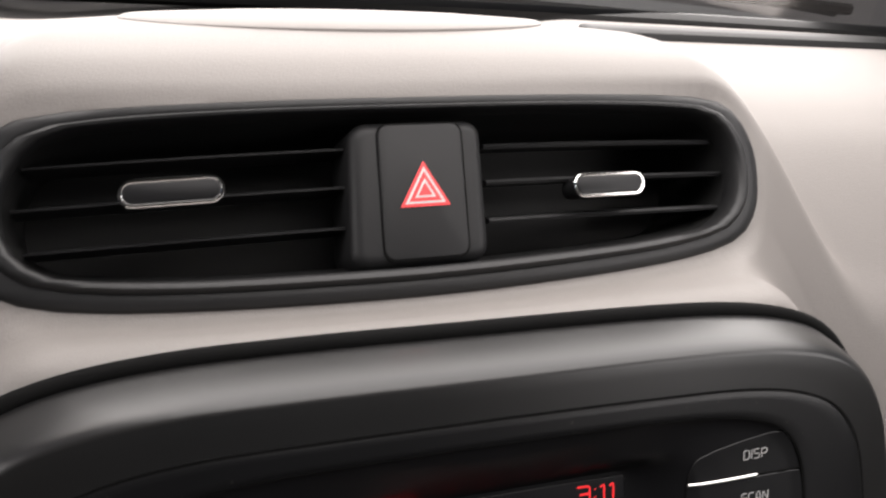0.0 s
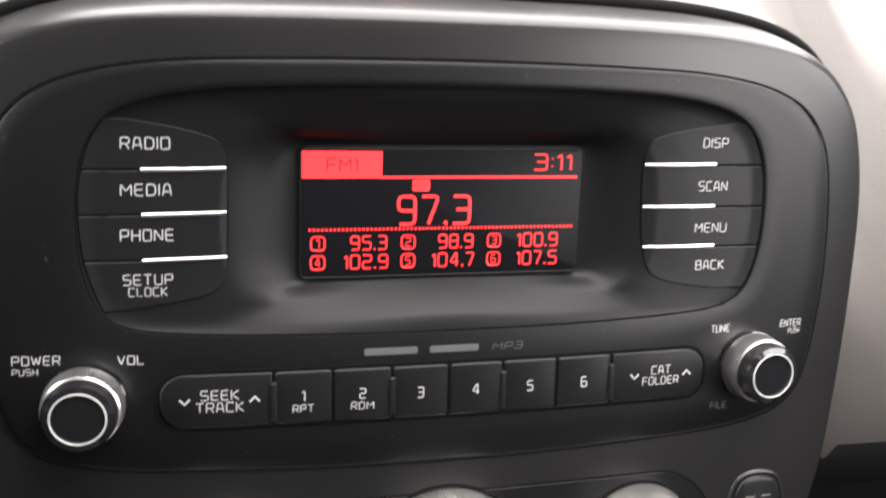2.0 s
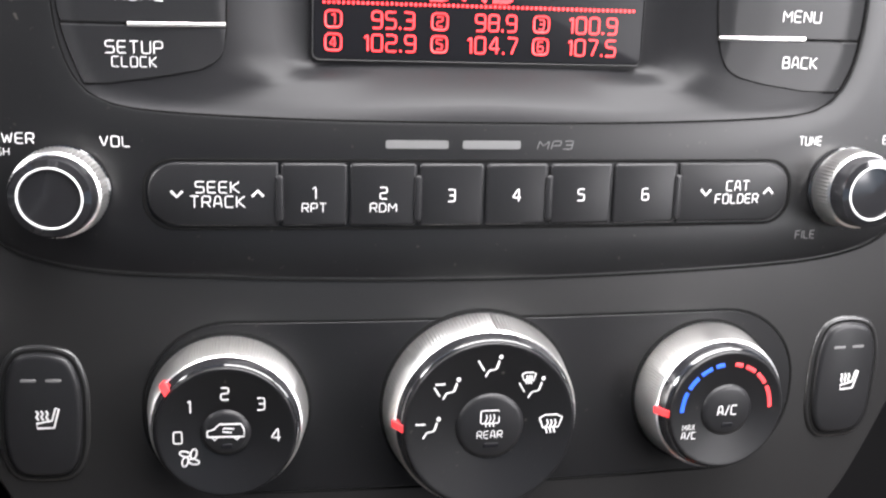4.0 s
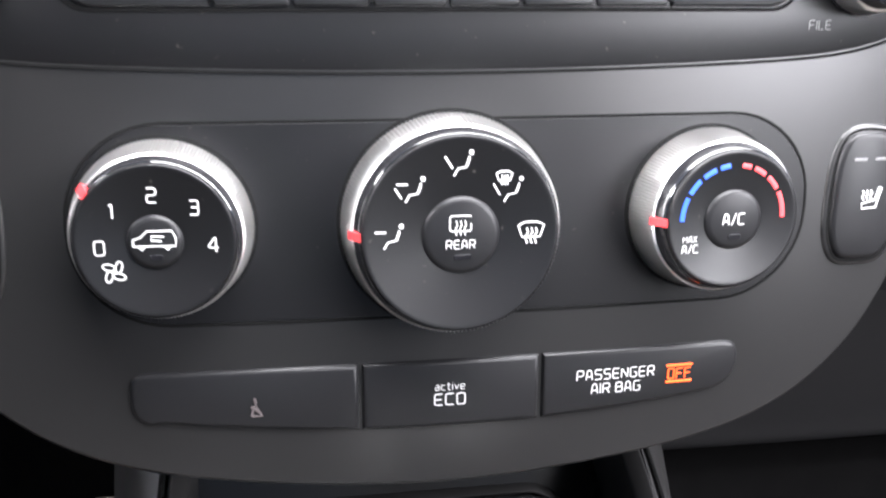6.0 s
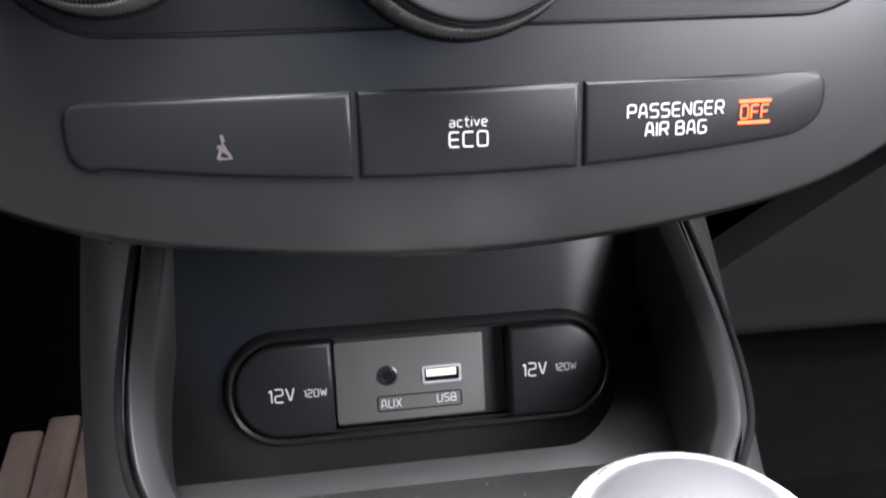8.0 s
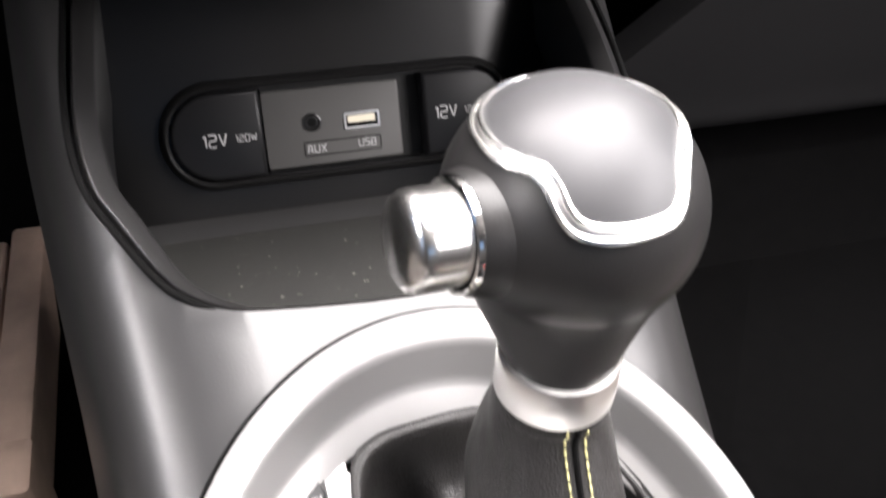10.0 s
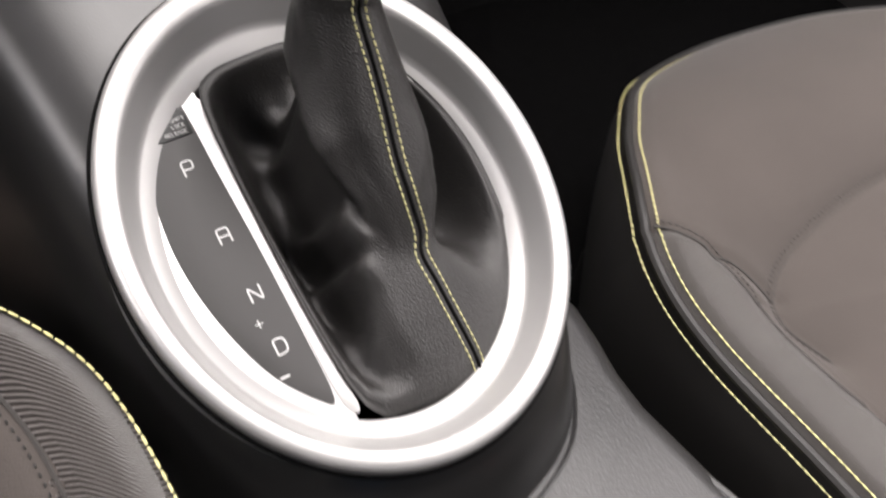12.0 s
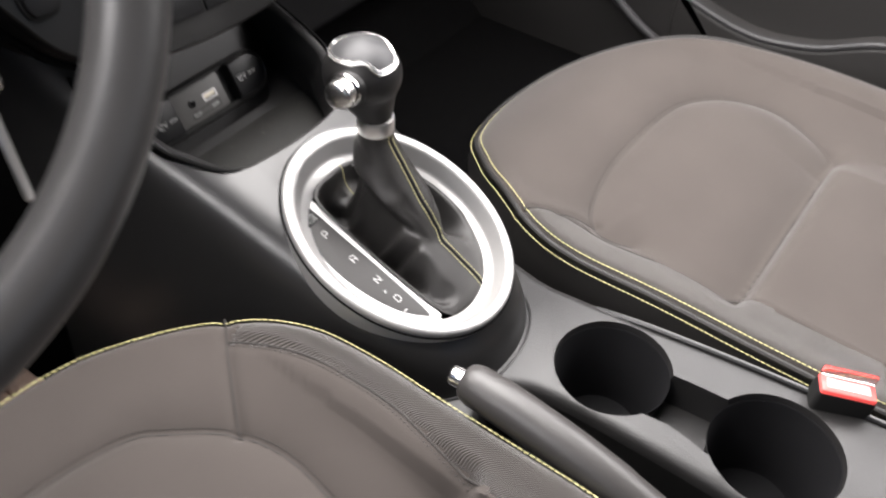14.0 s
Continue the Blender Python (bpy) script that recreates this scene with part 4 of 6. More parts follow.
ZF = 22.12
fan, fan_b = dial(-79.0, -65.9, 20.0, 24.4, 6.9, 143)
for body, u, v, w in (("0", -92.8, -67.2, 2.9), ("1", -89.4, -57.6, 1.2), ("2", -79.2, -53.6, 2.7), ("3", -68.8, -57.0, 2.6), ("4", -64.4, -67.0, 3.0)):
    words("figure", body, u, v, w, 4.2, ZF, WHITE, fan, warp=low)
blades = []
for k in range(4):
    a = radians(45 + 90 * k)
    m, b = a + 0.55, 1.75
    blades.append([(-89.6 + b * math.cos(a) + 1.6 * math.cos(t) * math.cos(m) - 0.85 * math.sin(t) * math.sin(m), -73.6 + b * math.sin(a) + 1.6 * math.cos(t) * math.sin(m) + 0.85 * math.sin(t) * math.cos(m)) for t in np.linspace(0, 2 * math.pi, 13)])
strokes("fan_symbol", blades, 0.26, ZF, WHITE, fan, warp=low)
cx, cy = -79.0, -65.2
strokes("car_symbol", [[(cx - 5.3, cy - 1.6), (cx - 5.3, cy + 0.2), (cx - 3.4, cy + 0.8), (cx - 1.8, cy + 2.4), (cx + 4.4, cy + 2.4), (cx + 5.3, cy + 0.6), (cx + 5.3, cy - 1.6), (cx - 5.3, cy - 1.6)], [(cx + 2.4, cy + 0.9), (cx - 0.6, cy + 1.1), (cx - 0.9, cy), (cx + 1.8, cy - 0.3)], [(cx - 4.0, cy - 1.7), (cx - 3.2, cy - 2.6), (cx - 2.4, cy - 1.7)], [(cx + 2.4, cy - 1.7), (cx + 3.2, cy - 2.6), (cx + 4.0, cy - 1.7)]], 0.28, 23.0, WHITE, fan_b, warp=low)

mode, mode_b = dial(0.8, -66.6, 26.6, 31.2, 10.4, 180)


def sitter(u, v, s=1.0):
    """The seated shape of the airflow symbols: a dot, a back and a bent leg."""
    head = [(u + s * (2.7 + 0.45 * math.cos(t)), v + s * (3.0 + 0.45 * math.sin(t))) for t in np.linspace(0, 6.3, 8)]
    return [head, [(u + 2.2 * s, v + 1.9 * s), (u + 1.2 * s, v - 0.9 * s), (u - 0.9 * s, v - 1.3 * s), (u - 2.0 * s, v - 3.2 * s)], [(u + 2.2 * s, v + 1.4 * s), (u + 1.5 * s, v - 0.7 * s)]]


def screen_symbol(u, v, s):
    out = [[(u - 3.2 * s, v + 1.6 * s), (u - 1.6 * s, v + 2.4 * s), (u + 1.6 * s, v + 2.4 * s), (u + 3.2 * s, v + 1.6 * s), (u + 2.2 * s, v - 1.2 * s), (u - 2.2 * s, v - 1.2 * s), (u - 3.2 * s, v + 1.6 * s)]]
    for dx in (-1.1, 0, 1.1):
        out.append([(u + dx * s, v + 1.0 * s), (u + (dx + 0.4) * s, v), (u + (dx - 0.3) * s, v - 1.2 * s), (u + (dx + 0.2) * s, v - 2.8 * s)])
    return out


strokes("face_symbol", sitter(-18.2, -66.6) + [[(-22.6, -65.2), (-19.6, -65.2)]], 0.31, ZF, WHITE, mode, warp=low)
strokes("face_and_feet_symbol", sitter(-12.4, -54.0) + [[(-16.8, -52.4), (-13.8, -52.4)], [(-17.2, -53.4), (-15.4, -56.2)]], 0.31, ZF, WHITE, mode, warp=low)
strokes("feet_symbol", sitter(0.6, -47.2) + [[(-3.8, -45.2), (-1.8, -48.4)]], 0.31, ZF, WHITE, mode, warp=low)
strokes("feet_and_screen_symbol", sitter(14.4, -54.6) + screen_symbol(12.4, -51.2, 0.7) + [[(9.4, -52.8), (11.2, -55.8)]], 0.26, ZF, WHITE, mode, warp=low)
strokes("screen_symbol", screen_symbol(20.2, -66.4, 1.15), 0.29, ZF, WHITE, mode, warp=low)
strokes("rear_symbol", [rrect(0.4, -63.2, 5.8, 4.2, 0.4, 1) + [(3.3, -63.2)]] + [[(0.4 + dx, -62.4), (0.7 + dx, -63.6), (0.2 + dx, -64.8), (0.5 + dx, -66.4)] for dx in (-1.2, 0, 1.2)], 0.22, 23.0, WHITE, mode_b, warp=low)
words("lettering", "REAR", 0.5, -69.0, 8.2, 2.6, 23.0, WHITE, mode_b, warp=low)

temp, temp_b = dial(79.9, -65.6, 19.4, 24.2, 8.4, 181)
words("lettering", "A/C", 79.6, -65.3, 7.0, 3.8, 23.0, WHITE, temp_b, warp=low)
words("lettering", "MAX", 67.0, -70.8, 4.4, 2.0, ZF, WHITE, temp, warp=low)
words("lettering", "A/C", 67.2, -73.6, 5.2, 2.8, ZF, WHITE, temp, warp=low)
for a0, a1, mt, nm in ((180, 155, BLUEPAINT, "blue_dash"), (150, 133, BLUEPAINT, "blue_dash"), (128, 113, BLUEPAINT, "blue_dash"), (108, 97, BLUEPAINT, "blue_dash"), (83, 73, REDPAINT, "red_dash"), (68, 54, REDPAINT, "red_dash"), (49, 33, REDPAINT, "red_dash"), (28, 0, REDPAINT, "red_dash")):
    arc = [(79.6 + 15.4 * math.cos(radians(a)), -65.4 + 15.4 * math.sin(radians(a))) for a in np.linspace(a0, a1, 7)]
    strokes(nm, [arc], 0.75, ZF - 0.05, mt, temp, warp=low)

for side in (-1, 1):
    h = thing("seat_heater_button", F_STACK, "black oblong seat heater button with a white seat symbol", "button", "seat heater buttons")
    c = (134.2 * side, -64.6 if side > 0 else -67.2)
    o = [(c[0] + x, c[1] + y) for x, y in curve([(0, 23), (9, 20.5), (13, 12), (13.6, 0), (12.4, -14), (8, -21), (0, -22.5), (-9, -21), (-13.2, -13), (-13.8, 0), (-12.6, 13), (-8.5, 21)], 4)]
    part("rim", slab(o, -1, 1.5, 1.2), BEZEL, h, scale=0.001, warp=lean)
    seam_line("gap", inset(ccw(o), 1.7), 1.45, 0.5, h)
    b = part("rocker", slab(inset(ccw(o), 2.2), 0, 3.0, 2.0), KEY, h, scale=0.001, warp=lean)
    u, v = c[0] + 0.8, c[1] - 0.4
    strokes("seat_symbol", [[(u + 3.0, v + 3.4), (u + 1.9, v - 0.6), (u - 2.6, v - 1.6), (u - 2.4, v - 3.2), (u + 2.4, v - 3.0), (u + 4.0, v + 3.2), (u + 3.0, v + 3.4)]] + [[(u - 2.6 + d, v + 2.6), (u - 2.0 + d, v + 1.6), (u - 2.6 + d, v + 0.6), (u - 2.0 + d, v - 0.5)] for d in (0, 1.4, 2.8)], 0.36, 3.1, WHITE, b, warp=lean)
    for d in (-3.6, 3.6):
        part("lamp_window", slab(rrect(c[0] + d, c[1] + 12.0, 4.6, 1.0, 0.4, 2), 2.6, 3.1, 0.1, 1), GREYPRINT, b, scale=0.001, warp=lean)

# ---- row of switches ----
ROW = ((-91.5, -26.2), (-25.0, 29.2), (30.4, 95.0))


def row_lean(co):
    return lean(Vector((co.x, co.y - 0.9, co.z)))


def row_bottom(u):
    return -129.6 + 0.00075 * (u - 3) ** 2


def row_shape(a, b, round_left, round_right):
    top, o = -108.2, []
    low = [(u, row_bottom(u)) for u in np.linspace(a + (8.5 if round_left else 0), b - (9.5 if round_right else 0), 12)]
    high = [(b - (5 if round_right else 0), top), (a + (5 if round_left else 0), top)]
    if round_left:
        high += [(-89.2, -108.8), (-91.0, -110.6), (-91.5, -113.5), (-91.5, -118.5), (-90.6, -121.5), (-88.6, -123.6), (-86, -124.8)]
    if round_right:
        low += [(89, -123.4), (92, -121.6), (94.2, -119), (95, -116), (95, -112), (94.2, -109.8), (92.6, -108.6)]
    return low + high


row = thing("switch_panel", F_STACK, "narrow black switch recess below the dials", "control panel")
part("lip", tube([(u, row_bottom(u) - 1.9, 0.1) for u in np.linspace(-84, 85, 24)], 0.4, 6), MATTE, row, "thin black lip under the switches", scale=0.001, warp=row_lean)
part("recess", strip_plate([(-93.0, -112), (-93.0, -119.5), (-91, -124)] + [(u, row_bottom(u) - 1.4) for u in np.linspace(-85, 86, 14)] + [(93, -123), (96.4, -117), (96.4, -111), (94, -107.2), (-89, -107.2), (-92, -109)], -1, 0.25, 0.1), SEAM, row, scale=0.001, warp=row_lean)
for k, (a, b) in enumerate(ROW):
    kind = ("blank switch cover with a faint belt lamp", "eco mode switch with white lettering", "passenger air bag lamp cover with an amber lamp")[k]
    s = thing("dash_switch", F_STACK, "black " + kind, "switch", "row of switches")
    cap = part("cap", slab(row_shape(a, b, k == 0, k == 2), -1, 2.2, 1.6), KEY, s, scale=0.001, warp=row_lean)
    if k == 0:
        strokes("belt_symbol", [[(-56.6, -117.0), (-56.2, -118.6)], [(-57.6, -122.6), (-56.4, -119.0), (-54.6, -122.6), (-57.6, -122.6)], [(-57.6, -119.6), (-54.8, -121.8)]], 0.5, 2.25, mk("faint_print", (0.06, 0.05, 0.05), 0.5, bump=0), cap, warp=row_lean)
    elif k == 1:
        words("lettering", "active", 1.4, -116.4, 9.4, 2.6, 2.35, WHITE, cap, warp=row_lean)
        words("lettering", "ECO", 1.4, -120.6, 9.8, 4.0, 2.35, WHITE, cap, warp=row_lean)
    else:
        words("lettering", "PASSENGER", 54.0, -116.0, 25.6, 3.6, 2.35, WHITE, cap, warp=row_lean)
        words("lettering", "AIR BAG", 54.2, -120.6, 16.4, 3.6, 2.35, WHITE, cap, warp=row_lean)
        words("lamp_lettering", "OFF", 75.2, -117.6, 8.0, 3.8, 2.35, ORANGE, cap, warp=row_lean)
        for v in (-114.9, -120.3):
            part("lamp_bar", slab(rrect(75.2, v, 8.8, 0.7, 0.2, 2), 2.1, 2.35, 0.05, 1), ORANGE, cap, scale=0.001, warp=row_lean)


# ---- centre console ----
console = thing("center_console", label="black plastic centre console with a storage bin and cup holders", category="console")


def cut(bm, cutters):
    """The solid less the cutters, as a bmesh."""
    def temp(b):
        bmesh.ops.recalc_face_normals(b, faces=b.faces)
        me = bpy.data.meshes.new("solid")
        b.to_mesh(me)
        b.free()
        return new("solid", me)

    body, tools = temp(bm), [temp(c) for c in cutters]
    for t in tools:
        md = body.modifiers.new("cut", "BOOLEAN")
        md.operation, md.object, md.solver = "DIFFERENCE", t, "EXACT"
    bpy.context.view_layer.update()
    me = bpy.data.meshes.new_from_object(body.evaluated_get(bpy.context.evaluated_depsgraph_get()))
    for o in (body, *tools):
        bpy.data.objects.remove(o)
    out = bmesh.new()
    out.from_mesh(me)
    bpy.data.meshes.remove(me)
    return out


def plan_outline(d):
    """The console's outline from above, grown by d: round at the rear, flaring ahead."""
    pts = [(0.118 + d, 0.06), (0.112 + d, -0.02), (0.104 + d, -0.08), (0.096 + d, -0.14), (0.090 + d, -0.20), (0.087 + d, -0.245), (0.078 + d, -0.29), (0.058 + d * 0.8, -0.325 - d * 0.6), (0.030 + d * 0.4, -0.341 - d), (0.0, -0.345 - d)]
    return ccw(curve([(x, y) for x, y in pts] + [(-x, y) for x, y in pts[-2::-1]], 6, False))


def on_ring_plane(x, y, w):
    """World height of the sloping console top, w below or above it."""
    return 0.359 + (y + 0.2414) * math.tan(TILT) + w / math.cos(TILT)


levels = [(0.018, None, 0.03), (0.011, None, 0.20), (0.006, -0.055, None), (0.0, -0.034, None), (-0.004, -0.0235, None), (-0.010, -0.0165, None), (-0.018, -0.0115, None), (-0.030, -0.0080, None), (-0.046, -0.006, None)]
loops = []
for d, w, z in levels:
    o = plan_outline(0)
    o = inset(o, -d) if d else o
    loops.append([(x, y, (z if z is not None else on_ring_plane(x, y, w))) for x, y in o])
solid_bm = loft(loops, True, True, True)
RIM = curve([(-88.5, 300), (-92.5, 240), (-95, 192), (-92, 163), (-84, 145), (-70, 122.5), (-55, 113), (-39, 110), (-5, 107.6), (30, 108.6), (55, 113), (70, 122.5), (84, 145), (92.5, 162), (95, 192), (92.5, 240), (88.5, 300)], 6, False)
bin_cut = loft([[tuple(F_RING @ Vector((x * 0.001, y * 0.001, w))) for x, y in RIM] for w in (-0.075, 0.12)], True, True, True)
well_cut = loft([[tuple(F_RING @ Vector((x * 0.001, y * 0.001, w))) for x, y in oval(0.8, 0.0, 81.5, 98.5, 96)] for w in (-0.080, 0.05)], True, True, True)
body = cut(solid_bm, [bin_cut, well_cut])
part("body", body, CONSOLE, console, angle=40)
keep_rim = [p for p in RIM if p[1] < 265]
ledge_dir = [(Vector(q) - Vector(p)) for p, q in zip(RIM, (inset(ccw(RIM), 1.0) if ccw(RIM) == RIM else inset(ccw(RIM), 1.0)[::-1]))]
ledge = []
for f, w in ((0.16, -0.0125), (0.26, -0.0085), (0.36, -0.0080), (0.92, -0.0105), (1.0, -0.0120), (1.0, -0.045)):
    ledge.append([tuple(F_RING @ Vector(((p[0] + n.x * f * (3.0 + 6.5 * min(1.0, max(0.0, (abs(p[0]) - 45) / 40)))) * 0.001, (p[1] + n.y * f * (3.0 + 6.5 * min(1.0, max(0.0, (abs(p[0]) - 45) / 40)))) * 0.001, w))) for p, n in zip(RIM, ledge_dir) if p[1] < 265])
part("bin_ledge", loft(ledge, False), CONSOLE, console, "satin black ledge inside the rim", angle=50)
part("bin_rim", tube([tuple(F_RING @ Vector((x * 0.001, y * 0.001, -0.0080))) for x, y in keep_rim], 0.0012, 8), SEAM, console, "rounded black rim of the bin")
mat_o = ccw([(-0.094, -0.040), (0.094, -0.040), (0.092, -0.075), (0.080, -0.105), (0.060, -0.128), (0.0, -0.135), (-0.060, -0.128), (-0.080, -0.105), (-0.092, -0.075)])
part("bin_mat", loft([[(x, y, 0.345 + 0.0 * y) for x, y in mat_o], [(x, y, 0.3535) for x, y in mat_o], [(x, y, 0.354) for x, y in inset(mat_o, 0.002)]], True, True, True), MAT, console, "dusty black rubber mat")
wall_rows = []
for v in np.linspace(-44, 66, 45):
    right = 81 + 0.46 * max(-12.0, v)
    wall_rows.append([(u, v, -3.0 - 11.0 * max(0.0, (u - 52) / (right - 52)) ** 2.0 + 4.0 * max(0.0, (-u - 90) / 10) ** 2.0) for u in np.concatenate([np.linspace(-102, 36, 70), np.linspace(38, right, 34)])])
PILL = rrect(0, 0, 134, 35, 17, 10)
wall_front = loft(wall_rows, False)
hole = [f for f in wall_front.faces if inside(inset(ccw(PILL), 1.0), *f.calc_center_median().xy)]
bmesh.ops.delete(wall_front, geom=hole, context="FACES")
# Black sheet paints in the unlit gap beside the wall; not a real liner.
part("bin_gap_shade", loft([[(81 + 0.46 * max(-12.0, v), v, -14.2), (88 + 0.4 * max(-12.0, v), v, -40.0), (116, v, -44.0)] for v in np.linspace(-44, 66, 12)], False), MATTE, console, "black sheet standing for the dark gap beside the socket wall", warp=lambda co: F_SOCKET @ (co * 0.001), angle=60)
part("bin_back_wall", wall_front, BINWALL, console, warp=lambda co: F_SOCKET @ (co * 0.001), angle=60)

# rear deck with two cup holders and the slot of the parking brake
deck_o = ccw(curve([(-0.100, -0.25), (-0.104, -0.31), (-0.100, -0.352), (-0.084, -0.362), (-0.056, -0.357), (-0.030, -0.3565), (-0.0125, -0.374), (-0.0062, -0.405), (-0.0048, -0.45), (-0.0048, -0.49), (-0.0055, -0.53), (-0.007, -0.60), (-0.009, -0.70), (0.135, -0.70), (0.131, -0.60), (0.122, -0.50), (0.110, -0.42), (0.100, -0.335), (0.090, -0.25)], 5))
deck_loops = []
for d, z in ((-0.003, 0.06), (0.0, 0.255), (0.002, 0.265), (0.006, 0.2695), (0.012, 0.271)):
    deck_loops.append([(x, y, z) for x, y in inset(deck_o, d)])
CUPS = ((0.049, -0.418, 1.0), (0.053, -0.552, 1.08))
cup_cuts = [lathe([(0.038 * k, 0.18), (0.0455 * k, 0.262), (0.0475 * k, 0.2695), (0.0490 * k, 0.280)], cx, cy, 56) for cx, cy, k in CUPS]
neck = slab(curve([(0.020, -0.44), (0.030, -0.43), (0.064, -0.44), (0.074, -0.50), (0.072, -0.545), (0.030, -0.55), (0.018, -0.52), (0.024, -0.48)], 5), 0.236, 0.29, 0.001, 1)
deck = cut(loft(deck_loops, True, True, True), cup_cuts + [neck])
part("rear_deck", deck, DECK, console, angle=40)
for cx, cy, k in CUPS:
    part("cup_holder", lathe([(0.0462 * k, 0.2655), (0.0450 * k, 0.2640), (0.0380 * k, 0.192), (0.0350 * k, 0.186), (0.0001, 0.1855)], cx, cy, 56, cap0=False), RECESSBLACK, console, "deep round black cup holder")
part("deck_trim", tube(curve([(0.094, -0.35, 0.262), (0.100, -0.39, 0.2690), (0.107, -0.44, 0.2715), (0.118, -0.53, 0.2720), (0.127, -0.62, 0.2710)], 6, False), 0.0028, 8), CONSOLE, console)
part("base_line", tube([(x, y, 0.2712) for x, y in inset(plan_outline(0), -0.006) if y < -0.255], 0.0011, 6), BEZEL, console, "thin satin line round the shifter housing")
part("brake_well", box(-0.108, -0.010, -0.70, -0.345, 0.03, 0.205, 0.006), MATTE, console, "black well beside the cup holders")
# Black strip paints in the shade that seat and brake cast into the slot.
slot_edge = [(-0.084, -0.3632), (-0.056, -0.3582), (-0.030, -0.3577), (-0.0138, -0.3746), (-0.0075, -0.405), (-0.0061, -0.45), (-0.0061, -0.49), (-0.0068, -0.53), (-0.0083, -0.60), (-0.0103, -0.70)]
part("slot_shade", loft([[(x, y, z) for x, y in curve(slot_edge, 5, False)] for z in (0.10, 0.262)], False), MATTE, console, "black strip standing for shade in the brake slot")

# ---- socket panel in the bin ----
sockets = thing("socket_panel", F_SOCKET, "black power socket panel with an open centre bay in the bin", "socket panel")
part("rim", loft([at_w(inset(ccw(PILL), -3.4), -3.2), at_w(inset(ccw(PILL), -2.0), 0.6), at_w(inset(ccw(PILL), -0.8), 1.4), at_w(inset(ccw(PILL), 0.2), 0.4), at_w(inset(ccw(PILL), 0.4), -8)]), BEZEL, sockets, scale=0.001)
part("tray", slab(rrect(0, 0, 62, 33, 1.0, 2), -10, -6.5, 0.2, 1), MATTE, sockets, scale=0.001)
plate = part("port_plate", slab(rrect(-4.2, -0.6, 54, 30, 1.2, 3), -8, -4.6, 0.5), mk("port_plate_grey", (0.055, 0.053, 0.050), 0.5, grain=2500, bump=0.1), sockets, "dark grey port plate", scale=0.001)
jack = part("aux_jack", lathe([(3.6, -5), (3.6, -3.9), (2.9, -3.6), (2.4, -4.0), (2.2, -4.6), (2.0, -4.55), (0.01, -4.5)], -12.4, 1.2, 32), BEZEL, plate, scale=0.001)
part("jack_hole", lathe([(1.7, -4.4), (1.7, -4.35), (0.01, -4.35)], -12.4, 1.2, 24), SEAM, jack, scale=0.001)
usb = part("usb_port", ringplate(rrect(7.2, 0.2, 14.2, 6.4, 0.8, 3), rrect(7.2, 0.2, 12.6, 4.8, 0.4, 3), -5, -4.0), SILVER, plate, "steel usb socket", scale=0.001)
part("usb_hole", slab(rrect(7.2, 0.2, 12.8, 5.0, 0.3, 2), -5, -4.5, 0.05, 1), SEAM, usb, scale=0.001)
part("usb_tongue", slab(rrect(7.0, 0.8, 11.0, 2.8, 0.2, 2), -4.6, -4.2, 0.1, 1), mk("usb_tongue_white", (0.72, 0.66, 0.52), 0.4, bump=0), usb, "pale plastic tongue", scale=0.001)
tag_o = rrect(-1.2, -9.2, 30.5, 5.4, 0.6, 2)
part("label_recess", tube([(x, y, -4.5) for x, y in tag_o], 0.22, 5, True), SEAM, plate, scale=0.001)
words("lettering", "AUX", -11.6, -9.2, 7.6, 3.4, -4.4, WHITE, plate)
words("lettering", "USB", 8.6, -8.8, 7.2, 3.2, -4.4, WHITE, plate)
for side in (-1, 1):
    a, b = (-66.2, -32.0) if side < 0 else (31.0, 66.2)
    full = inset(ccw(PILL), 1.0)
    shape = ccw([p for p in full if a <= p[0] <= b] + ([(b, -16.2), (b, 16.2)] if side < 0 else []))
    shape = [p for p in full if (p[0] <= b if side < 0 else p[0] >= a)]
    edge = b if side < 0 else a
    shape = [(edge, -16.4)] + sorted([p for p in shape], key=lambda p: math.atan2(p[1], (p[0] - edge) * (1 if side > 0 else -1)) * 1) + [(edge, 16.4)]
    cap = part("socket_lid", slab(shape, -6, 1.6 if side < 0 else 2.6, 1.8), KEY, sockets, "closed black power socket lid", scale=0.001)
    u0 = -50.0 if side < 0 else 40.0
    z = 1.72 if side < 0 else 2.72
    words("lettering", "12V", u0, -1.2 if side < 0 else 0.4, 9.2, 5.2, z, WHITE, cap)
    words("lettering", "120W", u0 + 11.6, -1.2 if side < 0 else 0.4, 8.0, 2.9, z, WHITE, cap)

# ---- gear shifter ----
shifter = thing("gear_shifter", F_RING, "automatic gear shifter with a silver oval bezel and black leather boot", "gear shifter")
RO = byangle(ccw(oval(0.8, 0, 84.2, 101.2, 120)), 0, -5, 144)
RI = byangle(ccw(oval(-2.5, -7.5, 64.0, 76.5, 120)), 0, -5, 144)


DEEP = Vector((3.2, 3.8, -11.0))


def mixed(f, w):
    """A loop of the dished bezel, f of the way in from its rim to its inner edge, at depth w."""
    return [(p[0] + (q[0] + DEEP.x - p[0]) * f, p[1] + (q[1] + DEEP.y - p[1]) * f, w) for p, q in zip(RO, RI)]


def deep(co):
    return co + DEEP


